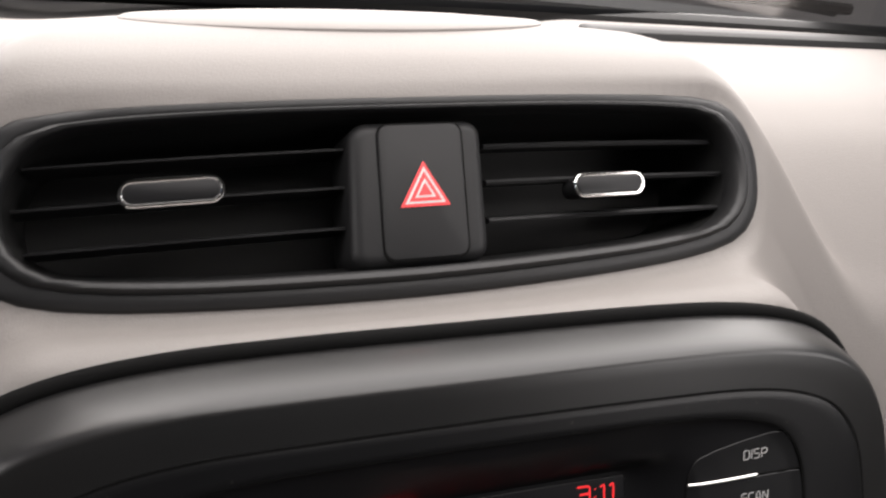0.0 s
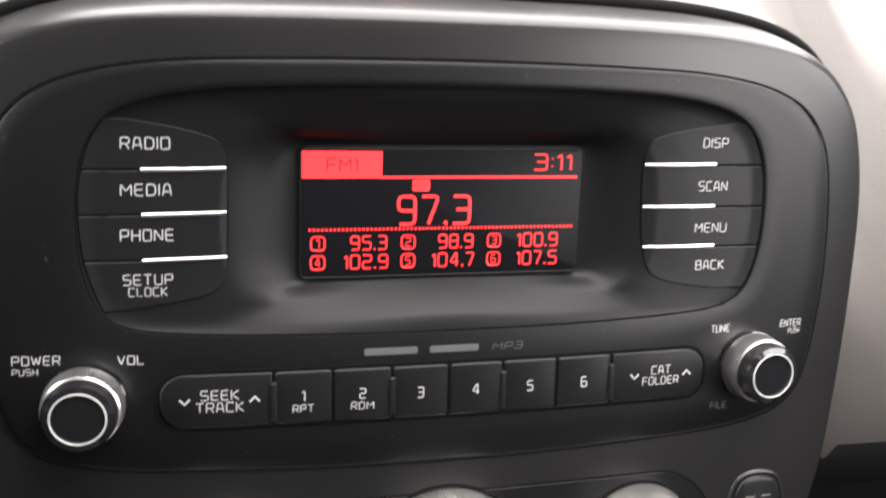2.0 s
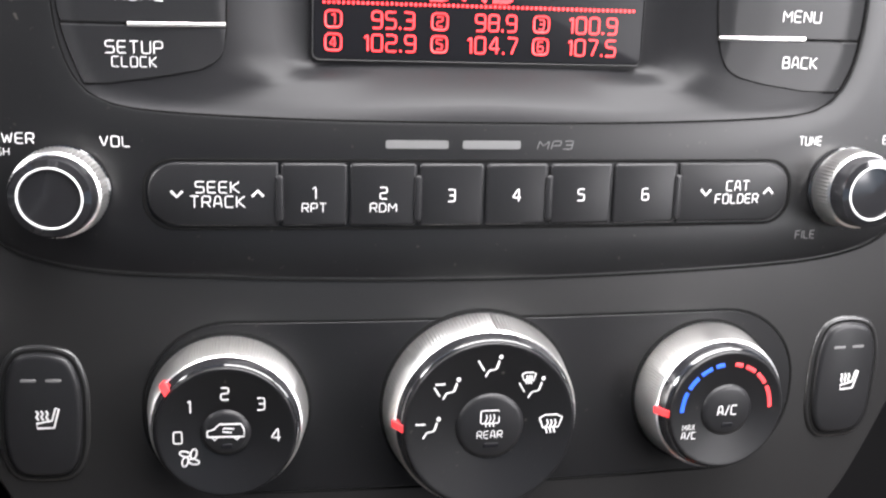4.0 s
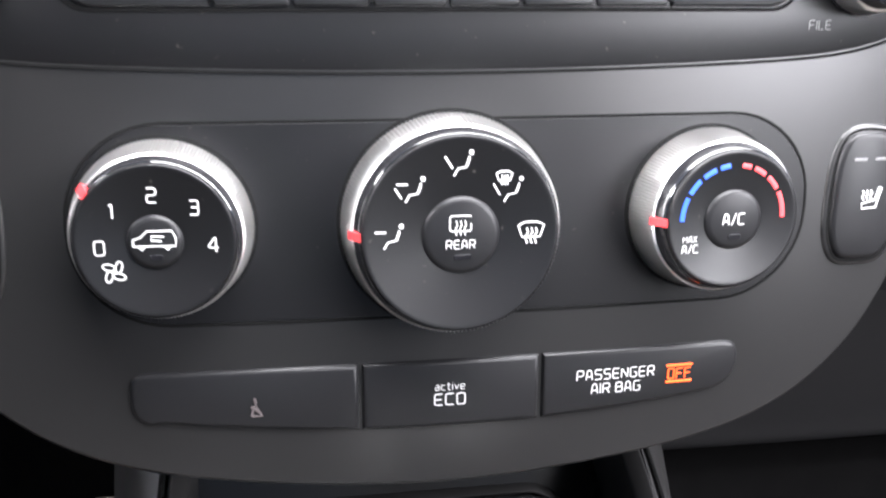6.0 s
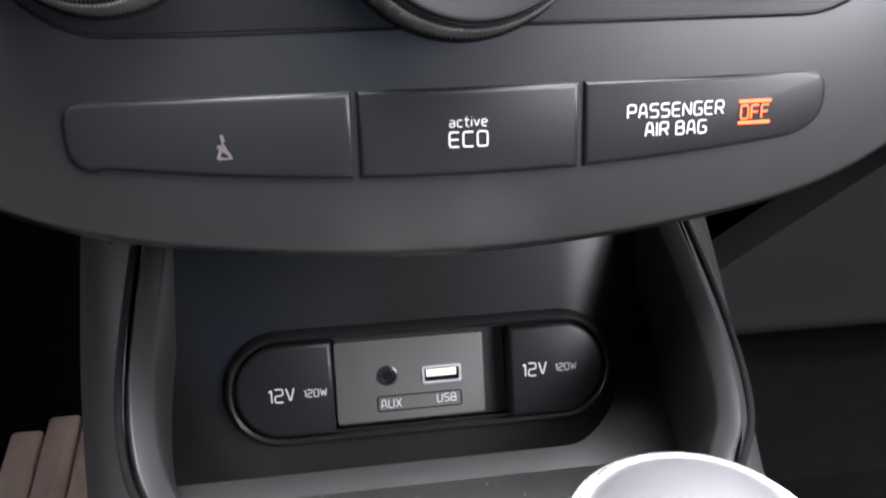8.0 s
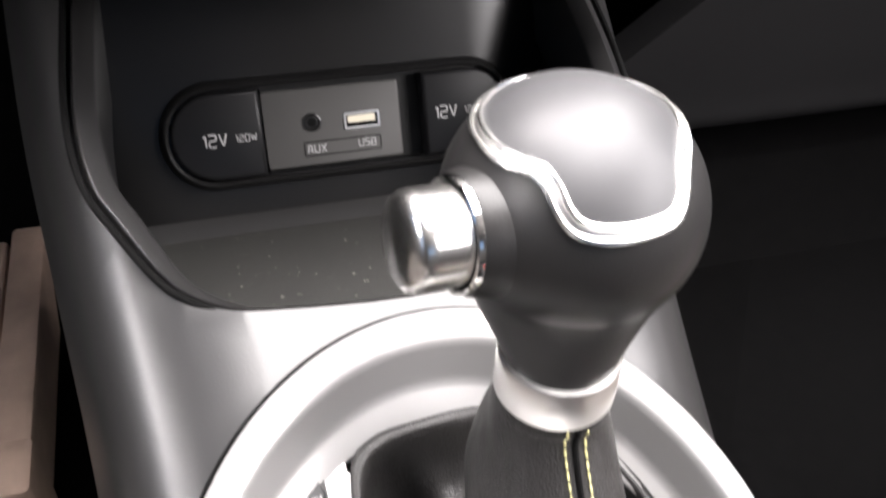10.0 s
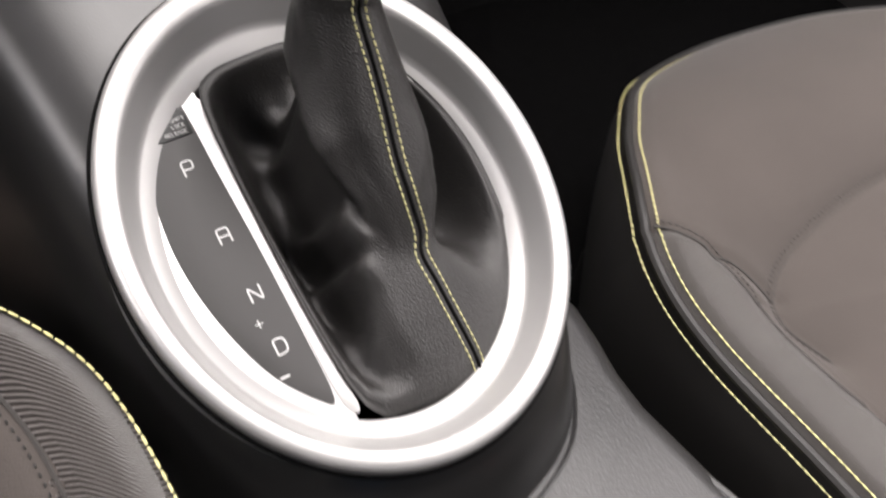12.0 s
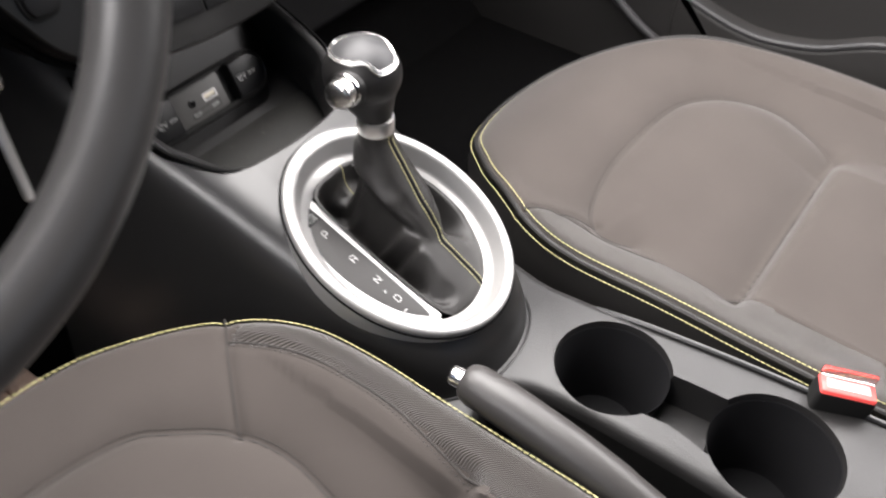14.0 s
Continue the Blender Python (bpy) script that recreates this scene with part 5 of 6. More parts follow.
part("bezel_ring", loft([at_w(inset(RO, -0.6), -30), at_w(RO, -3.0), at_w(inset(RO, 0.6), -1.0), at_w(inset(RO, 1.8), 0.0), mixed(0.17, 0.4), mixed(0.33, 0.0), mixed(0.38, -0.9), mixed(0.43, -2.8), mixed(0.60, -12.4), mixed(0.65, -14.4), mixed(0.72, -15.4), mixed(0.97, -17.2), mixed(1.0, -17.9), mixed(1.0, -29)]), BRUSHED, shifter, "satin silver oval bezel", scale=0.001, angle=60)
part("bezel_gap", tube([(x, y, -5.5) for x, y in inset(RO, -0.9)], 0.8, 6, True), SEAM, shifter, scale=0.001)
part("divider_bar", slab(curve([(-36.6, 54), (-36.2, 30), (-34.6, -20), (-33.6, -64), (-30, -74), (-27.5, -70), (-29.4, -50), (-31.0, 0), (-30.8, 46), (-29.5, 56), (-33, 59)], 4), -13, -6.1, 0.6), BRUSHED, shifter, "satin silver divider bar", scale=0.001, warp=deep)
part("bezel_flange", slab([p for p in inset(RI, -1.0) if p[0] < -29.0], -13, -6.35, 0.2, 1), BRUSHED, shifter, "satin silver inner flange", scale=0.001, warp=deep)
part("gate_floor", slab(inset(RI, -1.0), -70, -66, 0.2, 1), MATTE, shifter, scale=0.001, warp=deep)
IND = curve([(-40, 58.5), (-54.5, 44.5), (-60.5, 33), (-63.6, 10), (-62.6, -10), (-58.4, -30), (-51.0, -49.5), (-40.2, -64), (-34.6, -66), (-34.4, -40), (-35.2, -5), (-36.8, 30), (-37.6, 52)], 4)
ind = part("indicator_plate", slab(IND, -13, -6.05, 0.3), mk("indicator_grey", (0.036, 0.035, 0.0345), 0.50, tone=0.06, grain=3000, bump=0.06, spec=0.3), shifter, "dark grey gear indicator plate", scale=0.001, warp=deep)
for body, u, v, w, h in (("P", -45.9, 33.0, 4.8, 6.8), ("r", -44.9, 4.2, 5.0, 6.6), ("N", -43.8, -20.0, 5.2, 6.6), ("+", -47.4, -30.8, 3.4, 3.6), ("D", -43.8, -41.0, 5.0, 6.6)):
    words("gear_letter", body, u, v, w, h, -5.95, WHITE, ind, warp=deep)
part("minus_print", slab(rrect(-47.2, -51.8, 3.6, 0.9, 0.2, 2), -6.1, -5.95, 0.02, 1), WHITE, ind, scale=0.001, warp=deep)
lock = part("lock_release_cover", slab([(-39.8, 57.2), (-53.2, 45.0), (-38.4, 45.4), (-38.4, 54)], -8, -5.6, 0.4), KEY, ind, "small black release cover", scale=0.001, warp=deep)
for k, body in enumerate(("SHIFT", "LOCK", "RELEASE")):
    words("lettering", body, (-42.0, -42.6, -44.4)[k], 52.4 - 2.6 * k, (5.6, 5.0, 8.6)[k], 1.7, -5.5, WHITE, lock, warp=deep)

BASE = byangle(ccw(curve([(-30.4, 52), (-24, 64.5), (-8, 68), (14, 68.5), (36, 60), (52, 38), (60.5, 8), (60, -22), (54, -46), (40, -68), (16, -82), (-10, -81), (-24, -74), (-28.6, -50), (-31, 0)], 4)), 14, 22, 96)


PIT = [(-180, 29), (-150, 38), (-118, 38), (-45, 20), (-28, 28), (20, 34), (55, 28), (80, 16), (98, 12), (116, 16), (138, 26), (160, 26), (180, 27)]


def pit_at(deg):
    deg = (deg + 180) % 360 - 180
    for (a0, p0), (a1, p1) in zip(PIT, PIT[1:]):
        if a0 <= deg <= a1:
            s = (deg - a0) / (a1 - a0)
            return p0 + (p1 - p0) * s * s * (3 - 2 * s)
    return 20


def ease(x):
    x = min(1.0, max(0.0, x))
    return x * x * (3 - 2 * x)


def squarish(cx, cy, ru, rv, k, power=0.74):
    """A point of a loop round the lever, broad at its front."""
    a = 2 * math.pi * k / 96
    c, v = math.cos(a), math.sin(a)
    return Vector((cx + ru * math.copysign(abs(c) ** power, c), cy + rv * math.copysign(abs(v) ** power, v)))


def boot_low(f, tent_w, share, turn):
    """A loop of the slack leather: a tent towards the rear, a sunken fold elsewhere."""
    out = []
    for k in range(96):
        deg = (360 * k / 96 + 180) % 360 - 180
        tent = ease((deg + 112 + turn) / 9) * ease((-44 - deg) / 26) if deg < 0 else 0.0
        p = Vector((BASE[k][0] + DEEP.x, BASE[k][1] + DEEP.y)).lerp(squarish(15, 11, 20.5, 38, k), f)
        sunk_w = -16.0 - share * pit_at(deg)
        out.append((p.x, p.y, sunk_w + (tent_w - sunk_w) * tent))
    return out


def boot_neck(cx, cy, ru, rv, w, bulge=0.0):
    out = []
    for k in range(96):
        a = 2 * math.pi * k / 96
        left = max(0.0, math.cos(a - radians(196))) ** 14 + 0.5 * max(0.0, math.cos(a - radians(322))) ** 10 - 0.5 * max(0.0, math.cos(a - radians(238))) ** 10
        p = squarish(cx, cy, ru, rv, k)
        out.append((cx + (p.x - cx) * (1 + bulge * left / ru), cy + (p.y - cy) * (1 + bulge * left / ru), w))
    return out


lever = F_RING.inverted() @ Matrix.Translation((0.0165, -0.2035, 0.4195))


def boot_top(cx, cy, r, z):
    """A level loop round the lever, close under the collar."""
    return [tuple(lever @ Vector(((cx + r * math.cos(2 * math.pi * k / 96)) * 0.001, (cy + r * math.sin(2 * math.pi * k / 96)) * 0.001, z * 0.001)) * 1000) for k in range(96)]


boot_ctrl = [boot_low(-0.04, -24, 0, 0), boot_low(0.0, -19, 0.02, 0), boot_low(0.07, -15.6, 0.02, 0), boot_low(0.22, -12.4, 0.30, 1), boot_low(0.46, -9.0, 0.86, 9), boot_low(0.72, -5.5, 1.05, 25), boot_low(0.95, -2.5, 0.80, 58), boot_neck(17.6, 16, 18.4, 39, 1.0, 0.0), boot_neck(16.4, 23, 19.4, 36, 8.5, 1.5), boot_neck(15.6, 32, 19.6, 32, 16.0, 4.5), boot_neck(16.8, 45, 16.8, 25, 28.0), boot_top(-0.1, -0.6, 14.6, -3.6), boot_top(0, 0, 13.9, 2.6), boot_top(0, 0, 13.4, 7.0)]
columns96 = [curve([lp[k] for lp in boot_ctrl], 5, False) for k in range(96)]
for _ in range(2):
    old = [list(c) for c in columns96]
    for k in range(96):
        for i in range(8, len(old[k]) - 14):
            p = Vector(old[k][i]) * 2
            for q in (old[k - 1][i], old[(k + 1) % 96][i], old[k][i - 1], old[k][i + 1]):
                p += Vector(q)
            columns96[k][i] = tuple(p / 6)
flat_cols = [[Vector(p) for p in c] for c in columns96]
for k in range(96):
    deg = (360 * k / 96 + 180) % 360 - 180
    for i in range(6, len(flat_cols[k]) - 8):
        p = flat_cols[k][i]
        nrm = (flat_cols[(k + 1) % 96][i] - flat_cols[k - 1][i]).cross(flat_cols[k][i + 1] - flat_cols[k][i - 1])
        nrm = nrm.normalized() if nrm.length > 1e-9 else Vector((0, 0, 1))
        ends = min(1.0, max(0.0, (i - 12) / 8), (len(flat_cols[k]) - 9 - i) / 14)
        front = math.exp(-((deg + 88) / 22) ** 2)
        pit = math.exp(-((deg - 148) / 44) ** 2) * math.exp(-((i - 22) / 9) ** 2)
        q = Vector((deg / 24.0 + 0.06 * i, i / 14.0, 0.0))
        big = 1 - 2 * abs(noise.noise(q))
        small = 1 - 2 * abs(noise.noise(Vector((p.x / 7.0 + p.z / 16.0, p.y / 20.0, p.z / 9.0 + 5.0))))
        sag = math.exp(-((i - 44) / 4.0) ** 2) * math.sin(radians(deg * 2 + 40))
        gather = 3.2 * math.sin(radians((deg - 96) * 10 + 2.0 * i)) * math.exp(-((deg - 140) / 26) ** 2) * math.exp(-((i - 26) / 7) ** 2)
        crease = -2.2 * math.exp(-((i - 45 - 0.05 * (deg + 165)) / 1.4) ** 2) * math.exp(-((deg + 148) / 34) ** 2)
        away = 1.0 * pit * big + gather + crease + (0.45 - 0.15 * front) * (1 - 0.8 * pit) * small + (0.5 if deg > -40 else 0.15) * (1 - front) * big + 1.1 * sag
        columns96[k][i] = tuple(p + nrm * (-away * ends))
boot_rows = [[columns96[k][i] for k in range(96)] for i in range(len(columns96[0]))]
boot = part("boot", loft(boot_rows), BOOT, shifter, "gathered black leather boot with lime stitching", scale=0.001, angle=70)


def stitch_row(path, off, length, gap, r, bm):
    """Short raised threads along a path, moved sideways by off."""
    path = [Vector(p) for p in path]
    d, run = 0.0, []
    for a, b in zip(path, path[1:]):
        L = (b - a).length
        if L < 1e-9:
            continue
        t = (b - a) / L
        s = -d
        while s < L:
            if s >= 0:
                run.append((a + t * s, t))
            s += length + gap
        d = L - (s - (length + gap))
    for p, t in run:
        q = p + off
        tube([q - t * length * 0.5, q, q + t * length * 0.5], [r * 0.7, r, r * 0.7], 5, False, 1.0, bm)


seam_k = 73
seam_path = [Vector(columns96[seam_k][i]) for i in range(5, len(columns96[0]) - 4)]
st = bmesh.new()
for dk in (-2.6, 2.6):
    pts = []
    for i in range(5, len(columns96[0]) - 4):
        p, q = Vector(columns96[seam_k][i]), Vector(columns96[(seam_k + (2 if dk > 0 else -2)) % 96][i])
        side_v = (q - p).normalized()
        nrm = Vector((p.x - 14, p.y - 40, 25)).normalized()
        pts.append(p + side_v * 2.6 + nrm * 0.35)
    stitch_row(pts, Vector((0, 0, 0)), 2.0, 0.9, 0.34, st)
tagged(part("stitching", st, STITCH, boot, "lime yellow stitching", scale=0.001), kind="stuff")
part("seam_cord", tube([p + Vector((p.x - 14, p.y - 40, 25)).normalized() * 0.05 for p in seam_path], 0.75, 6), SEAM, boot, scale=0.001)
st2 = bmesh.new()
stitch_row([Vector(columns96[25][i]) + Vector((0, 0, 0.4)) for i in range(4, 30)], Vector((0, 0, 0)), 2.0, 0.9, 0.34, st2)
tagged(part("stitching", st2, STITCH, boot, "lime yellow stitching", scale=0.001), kind="stuff")

def on_lever(co):
    return lever @ (co * 0.001)


part("collar", lathe([(12.4, 4.6), (13.8, 4.7), (14.2, 5.2), (14.2, 16.0), (13.8, 16.8), (12, 17.0)], n=56), SILVER, shifter, "brushed silver collar", warp=on_lever)
# the knob is an egg set ahead of the lever, on a narrow skirt
KC, KA = Vector((4.2, 15.3, 46.0)), Vector((29.0, 29.6, 27.0))


def knob_point(deg, polar, grow=1.0):
    a, p = radians(deg), radians(polar)
    return tuple(KC + grow * Vector((KA.x * math.sin(p) * math.cos(a), KA.y * math.sin(p) * math.sin(a), KA.z * math.cos(p))))


knob_loops = [[(cx + r * math.cos(2 * math.pi * k / 96), cy + r * math.sin(2 * math.pi * k / 96), z) for k in range(96)] for cx, cy, r, z in ((0.2, 0.6, 12.5, 16.2), (0.3, 0.9, 13.4, 16.7), (0.5, 1.6, 14.0, 17.8), (0.9, 3.6, 15.4, 20.4), (1.6, 7.0, 18.4, 24.5), (2.6, 10.8, 21.8, 29.5))]
knob_loops += [[knob_point(3.75 * k, p) for k in range(96)] for p in list(range(116, 0, -4)) + [0.4]]
knob = part("knob", loft(knob_loops, True, True, True), KNOB, shifter, "rounded black leather knob with a silver cap", warp=on_lever, angle=60)
CAP_EDGE = [(-180, 46), (-165, 45), (-152, 43), (-140, 42), (-129, 46), (-121, 54), (-113, 59.5), (-100, 61), (-80, 60.5), (-69, 59.5), (-61, 54), (-51, 46), (-36, 42), (-15, 41), (20, 45), (90, 54), (135, 50), (157, 48.5), (180, 46)]


CAP_LINE = curve([(d - 360, p) for d, p in CAP_EDGE[-4:-1]] + CAP_EDGE + [(d + 360, p) for d, p in CAP_EDGE[1:4]], 8, False)


def cap_edge(deg):
    for (a0, p0), (a1, p1) in zip(CAP_LINE, CAP_LINE[1:]):
        if a0 <= deg <= a1:
            return p0 + (p1 - p0) * (deg - a0) / max(1e-6, a1 - a0)
    return 46


degs = [-180 + 1.5 * k for k in range(240)]
cap_rows = []
for i in range(20):
    f = i / 19
    row_pts = []
    for d in degs:
        e = cap_edge(d)
        hollow = 0.005 * math.exp(-(((d + 92) / 30) ** 2)) * math.sin(math.pi * min(1, f * 1.15)) ** 2
        row_pts.append(knob_point(d, e * (1 - f) + 0.3 * f, 1.014 - hollow * min(1, f * 4)))
    cap_rows.append(row_pts)
part("cap", loft(cap_rows, True, False, True), KNOBCAP, knob, "satin silver grey cap", warp=on_lever, angle=60)
rim_mid = [Vector(knob_point(d, cap_edge(d), 1.016)) for d in degs]
run = [0.0]
for a, b in zip(rim_mid, rim_mid[1:] + rim_mid[:1]):
    run.append(run[-1] + (b - a).length)
even, i = [], 0
for k in range(200):
    s = run[-1] * k / 200
    while run[i + 1] < s:
        i += 1
    even.append(rim_mid[i].lerp(rim_mid[(i + 1) % 240], (s - run[i]) / max(1e-9, run[i + 1] - run[i])))
for _ in range(4):
    even = [(even[k - 1] + even[k] * 2 + even[(k + 1) % 200]) * 0.25 for k in range(200)]
rim_mid = even


def beside(off, lift):
    """The cap's edge line moved sideways over the knob by off millimetres."""
    out, n = [], len(rim_mid)
    for i, p in enumerate(rim_mid):
        t = (rim_mid[(i + 2) % n] - rim_mid[i - 2]).normalized()
        nrm = Vector(((p.x - KC.x) / KA.x ** 2, (p.y - KC.y) / KA.y ** 2, (p.z - KC.z) / KA.z ** 2)).normalized()
        out.append(tuple(p + t.cross(nrm).normalized() * off + nrm * lift))
    return out


for off, r in ((-1.25, 0.75), (1.25, 0.75)):
    part("chrome_trim", tube(beside(off, 0.1), r, 8, True), BUTTON, knob, "polished chrome trim line", warp=on_lever)
part("trim_bed", loft([beside(-2.0, -0.9), beside(-1.2, 0.1), beside(0, 0.25), beside(1.2, 0.1), beside(2.0, -0.9)]), SILVER, knob, "satin silver band", warp=on_lever, angle=70)
BT = Matrix.Translation(KC + Vector((-25.6, -7.4, 2.2))) @ Vector((-1.0, -0.17, 0.14)).to_track_quat("Z", "Y").to_matrix().to_4x4()
part("button_boss", lathe([(17.5, -13.0), (15.2, -6.0), (13.6, -0.6), (12.9, 2.4), (12.2, 3.4)], n=56, cap0=False, cap1=False), KNOB, knob, warp=lambda co: on_lever(BT @ co))
part("button_ring", lathe([(12.5, -2.0), (12.5, 3.4), (12.2, 4.3), (11.7, 4.6), (11.1, 4.0)], n=56, cap0=False, cap1=False), CHROME, knob, "chrome ring", warp=lambda co: on_lever(BT @ co))
part("button_gap", lathe([(11.3, 0.0), (11.3, 3.8), (9.8, 3.8)], n=48, cap0=False, cap1=False), SEAM, knob, warp=lambda co: on_lever(BT @ co))
part("release_button", lathe([(10.4, -4), (10.6, 12.0), (10.4, 13.6), (9.8, 14.8), (8.4, 15.7), (5.6, 16.3), (0.05, 16.6)], n=56), BUTTON, knob, "chrome release button", warp=lambda co: on_lever(BT @ co))

# ---- parking brake ----
brake = thing("parking_brake", label="black parking brake lever with a chrome push button", category="lever")
bp = curve([(-0.0738, -0.356, 0.330), (-0.0738, -0.369, 0.3303), (-0.0740, -0.405, 0.3275), (-0.0742, -0.455, 0.319), (-0.0742, -0.51, 0.303), (-0.073, -0.57, 0.275), (-0.072, -0.63, 0.24)], 5, False)
br = [0.0125 + 0.0030 * min(1, i / 4) + (0.0006 if 6 < i < 18 else 0) for i in range(len(bp))]
part("grip", tube(bp, br, 20), GRIP, brake, "grey leather grip")
part("push_button", lathe([(0.0072, -0.004), (0.0072, 0.009), (0.0064, 0.0112), (0.0045, 0.012), (0.0001, 0.0122)], n=32), CHROME, brake, "chrome push button", warp=lambda co: Vector((-0.0742, -0.3555, 0.3302)) + pose(0, 0, 0, -90, 0, 6).to_3x3() @ co)
part("button_collar", lathe([(0.0085, -0.002), (0.0098, 0.0), (0.0090, 0.002), (0.0076, 0.0022)], n=32, cap0=False, cap1=False), MATTE, brake, warp=lambda co: Vector((-0.0738, -0.3565, 0.3302)) + pose(0, 0, 0, -90, 0, 6).to_3x3() @ co)
part("gaiter", slab(curve([(-0.100, -0.47), (-0.086, -0.43), (-0.050, -0.43), (-0.034, -0.47), (-0.032, -0.66), (-0.100, -0.66)], 5), 0.20, 0.246, 0.02, 4), BOOT, brake)


# ---- seats ----
def seat(name_label, ox, oy, oz, flip, front, arc_p, band_p, link, fall):
    """A cushion with bolsters, piped edge and seams; local x runs outward from the console."""
    s = thing("front_seat", pose(ox, oy, oz), name_label, "seat", "front seats")
    edge = ccw(curve(front + [(0.484, -0.30), (0.478, -0.46), (0.45, -0.50), (0.24, -0.51), (0.03, -0.50), (front[0][0] + 0.004, -0.44), (front[0][0], -0.34)], 16))
    arc = curve(arc_p, 8, False)
    x1 = arc_p[-1][0]
    cross = [(x, -0.276) for x in np.linspace(0.046, x1 - 0.03, 30)]
    band = curve(band_p, 6, False)
    seams = [(band, 0.0020, 0.004), (curve(link, 6, False), 0.0025, 0.005)]

    def near(line, x, y):
        best = 9.0
        for (x0, y0), (x1, y1) in zip(line, line[1:]):
            dx, dy = x1 - x0, y1 - y0
            t = max(0, min(1, ((x - x0) * dx + (y - y0) * dy) / (dx * dx + dy * dy + 1e-12)))
            best = min(best, math.hypot(x - x0 - t * dx, y - y0 - t * dy))
        return best

    def height(x, y):
        z = 0.010 * math.exp(-((x - 0.025) / 0.035) ** 2) + 0.010 * math.exp(-((x - 0.455) / 0.035) ** 2)
        z += 0.005 * math.exp(-((y + 0.06) / 0.05) ** 2) - 0.055 * max(0, -(y + 0.08)) * (1 if 0.05 < x < 0.43 else 0.35)
        z += 0.006 * math.exp(-(((x - 0.24) / 0.12) ** 2 + ((y + 0.17) / 0.07) ** 2))
        z -= fall * max(0.0, y + 0.045) ** 2
        z -= 0.0145 * math.exp(-near(arc, x, y) / 0.024)
        if 0.03 < x < x1 + 0.02:
            z += (0.012 / (1 + math.exp(max(-40, min(40, (y + 0.277) / 0.0032)))) - (0.020 * math.exp(-(y + 0.277) / 0.034) if y > -0.277 else 0.020 * math.exp((y + 0.277) / 0.006))) * min(1, (x - 0.03) / 0.03, (x1 + 0.02 - x) / 0.05)
        for line, dep, wid in seams:
            d = near(line, x, y)
            if d < 3 * wid:
                z -= dep * math.exp(-(d / wid) ** 2)
        return z

    mx = -1 if flip else 1
    cx, cy = 0.24, -0.22
    loops = []
    for d, z in (((0.020, -0.17), (0.016, -0.10), (0.012, -0.05), (0.006, -0.018), (0.0, -0.008)) if flip else ((0.004, -0.17), (-0.006, -0.10), (-0.008, -0.05), (-0.004, -0.018), (0.0, -0.008))):
        loops.append([(mx * x, y, z + height(*e) * max(0.0, 1 + z / 0.12)) for (x, y), e in zip(inset(edge, d), edge)])
    part("side_panel", loft(loops), SEATSIDE, s, "black vinyl side of the cushion", angle=60)
    loops = []
    for f in [1.0, 0.992, 0.98, 0.965, 0.95, 0.935, 0.92, 0.905, 0.89, 0.875, 0.86, 0.845, 0.83, 0.815, 0.80] + list(np.linspace(0.785, 0.02, 74)):
        roll = -0.008 * max(0, (f - 0.955) / 0.045) ** 2
        loops.append([(mx * (cx + (x - cx) * f), cy + (y - cy) * f, roll + height(cx + (x - cx) * f, cy + (y - cy) * f)) for x, y in edge])
    top = loft(loops, True, False, True)
    top.faces.ensure_lookup_table()
    for f in top.faces:
        c = f.calc_center_median()
        x, y = abs(c.x), c.y
        if any(x < bx0 and by1 <= y <= by0 for (bx0, by0), (_, by1) in zip(band, band[1:])):
            f.material_index = 1
    part("cushion", top, SEAT, s, "grey fabric cushion", angle=60, extra=(RIBBED,))
    for k, (line, rr) in enumerate(((arc, 0.0008), (cross, 0.0008), (band, 0.0009), (curve(link, 6, False), 0.0007))):
        part("seam", tube([(mx * x, y, height(x, y) + 0.0002) for x, y in line], rr, 5), SEATSEAM, s)
    dots_bm = bmesh.new()
    for line in (arc, band):
        stitch_row([(mx * x, y, height(x, y) + 0.0004) for x, y in inset(line + line[::-1], 0.0034)[:len(line)]], Vector((0, 0, 0)), 0.0016, 0.0022, 0.0005, dots_bm)
    tagged(part("seam_stitches", dots_bm, SEATSIDE, s, "dark dotted stitches along the seams"), kind="stuff")
    keep = [p for p in edge if p[0] < 0.30 and p[1] > -0.47]
    i0 = max(range(len(keep)), key=lambda i: math.hypot(keep[i][0] - keep[i - 1][0], keep[i][1] - keep[i - 1][1]))
    keep = keep[i0:] + keep[:i0]
    for dd, zz in (((0.0002, -0.0045),) if flip else ((0.0045, -0.0008), (-0.0062, -0.0105))):
        path = inset(edge, dd)
        idx = {p: i for i, p in enumerate(edge)}
        pts = [Vector((mx * path[idx[p]][0], path[idx[p]][1], zz + height(*p))) for p in keep]
        bm = bmesh.new()
        stitch_row(pts, Vector((0, 0, 0)), 0.0038, 0.0010, 0.00058, bm)
        tagged(part("stitching", bm, STITCH, s, "lime yellow edge stitching"), kind="stuff")
    part("piping", tube([(mx * x, y, (-0.0110 if flip else -0.0058) + height(*e)) for (x, y), e in zip(inset(edge, 0.0030 if flip else -0.0010), edge)], 0.0030, 8, True), SEATSIDE, s, "black piped edge")
    return s


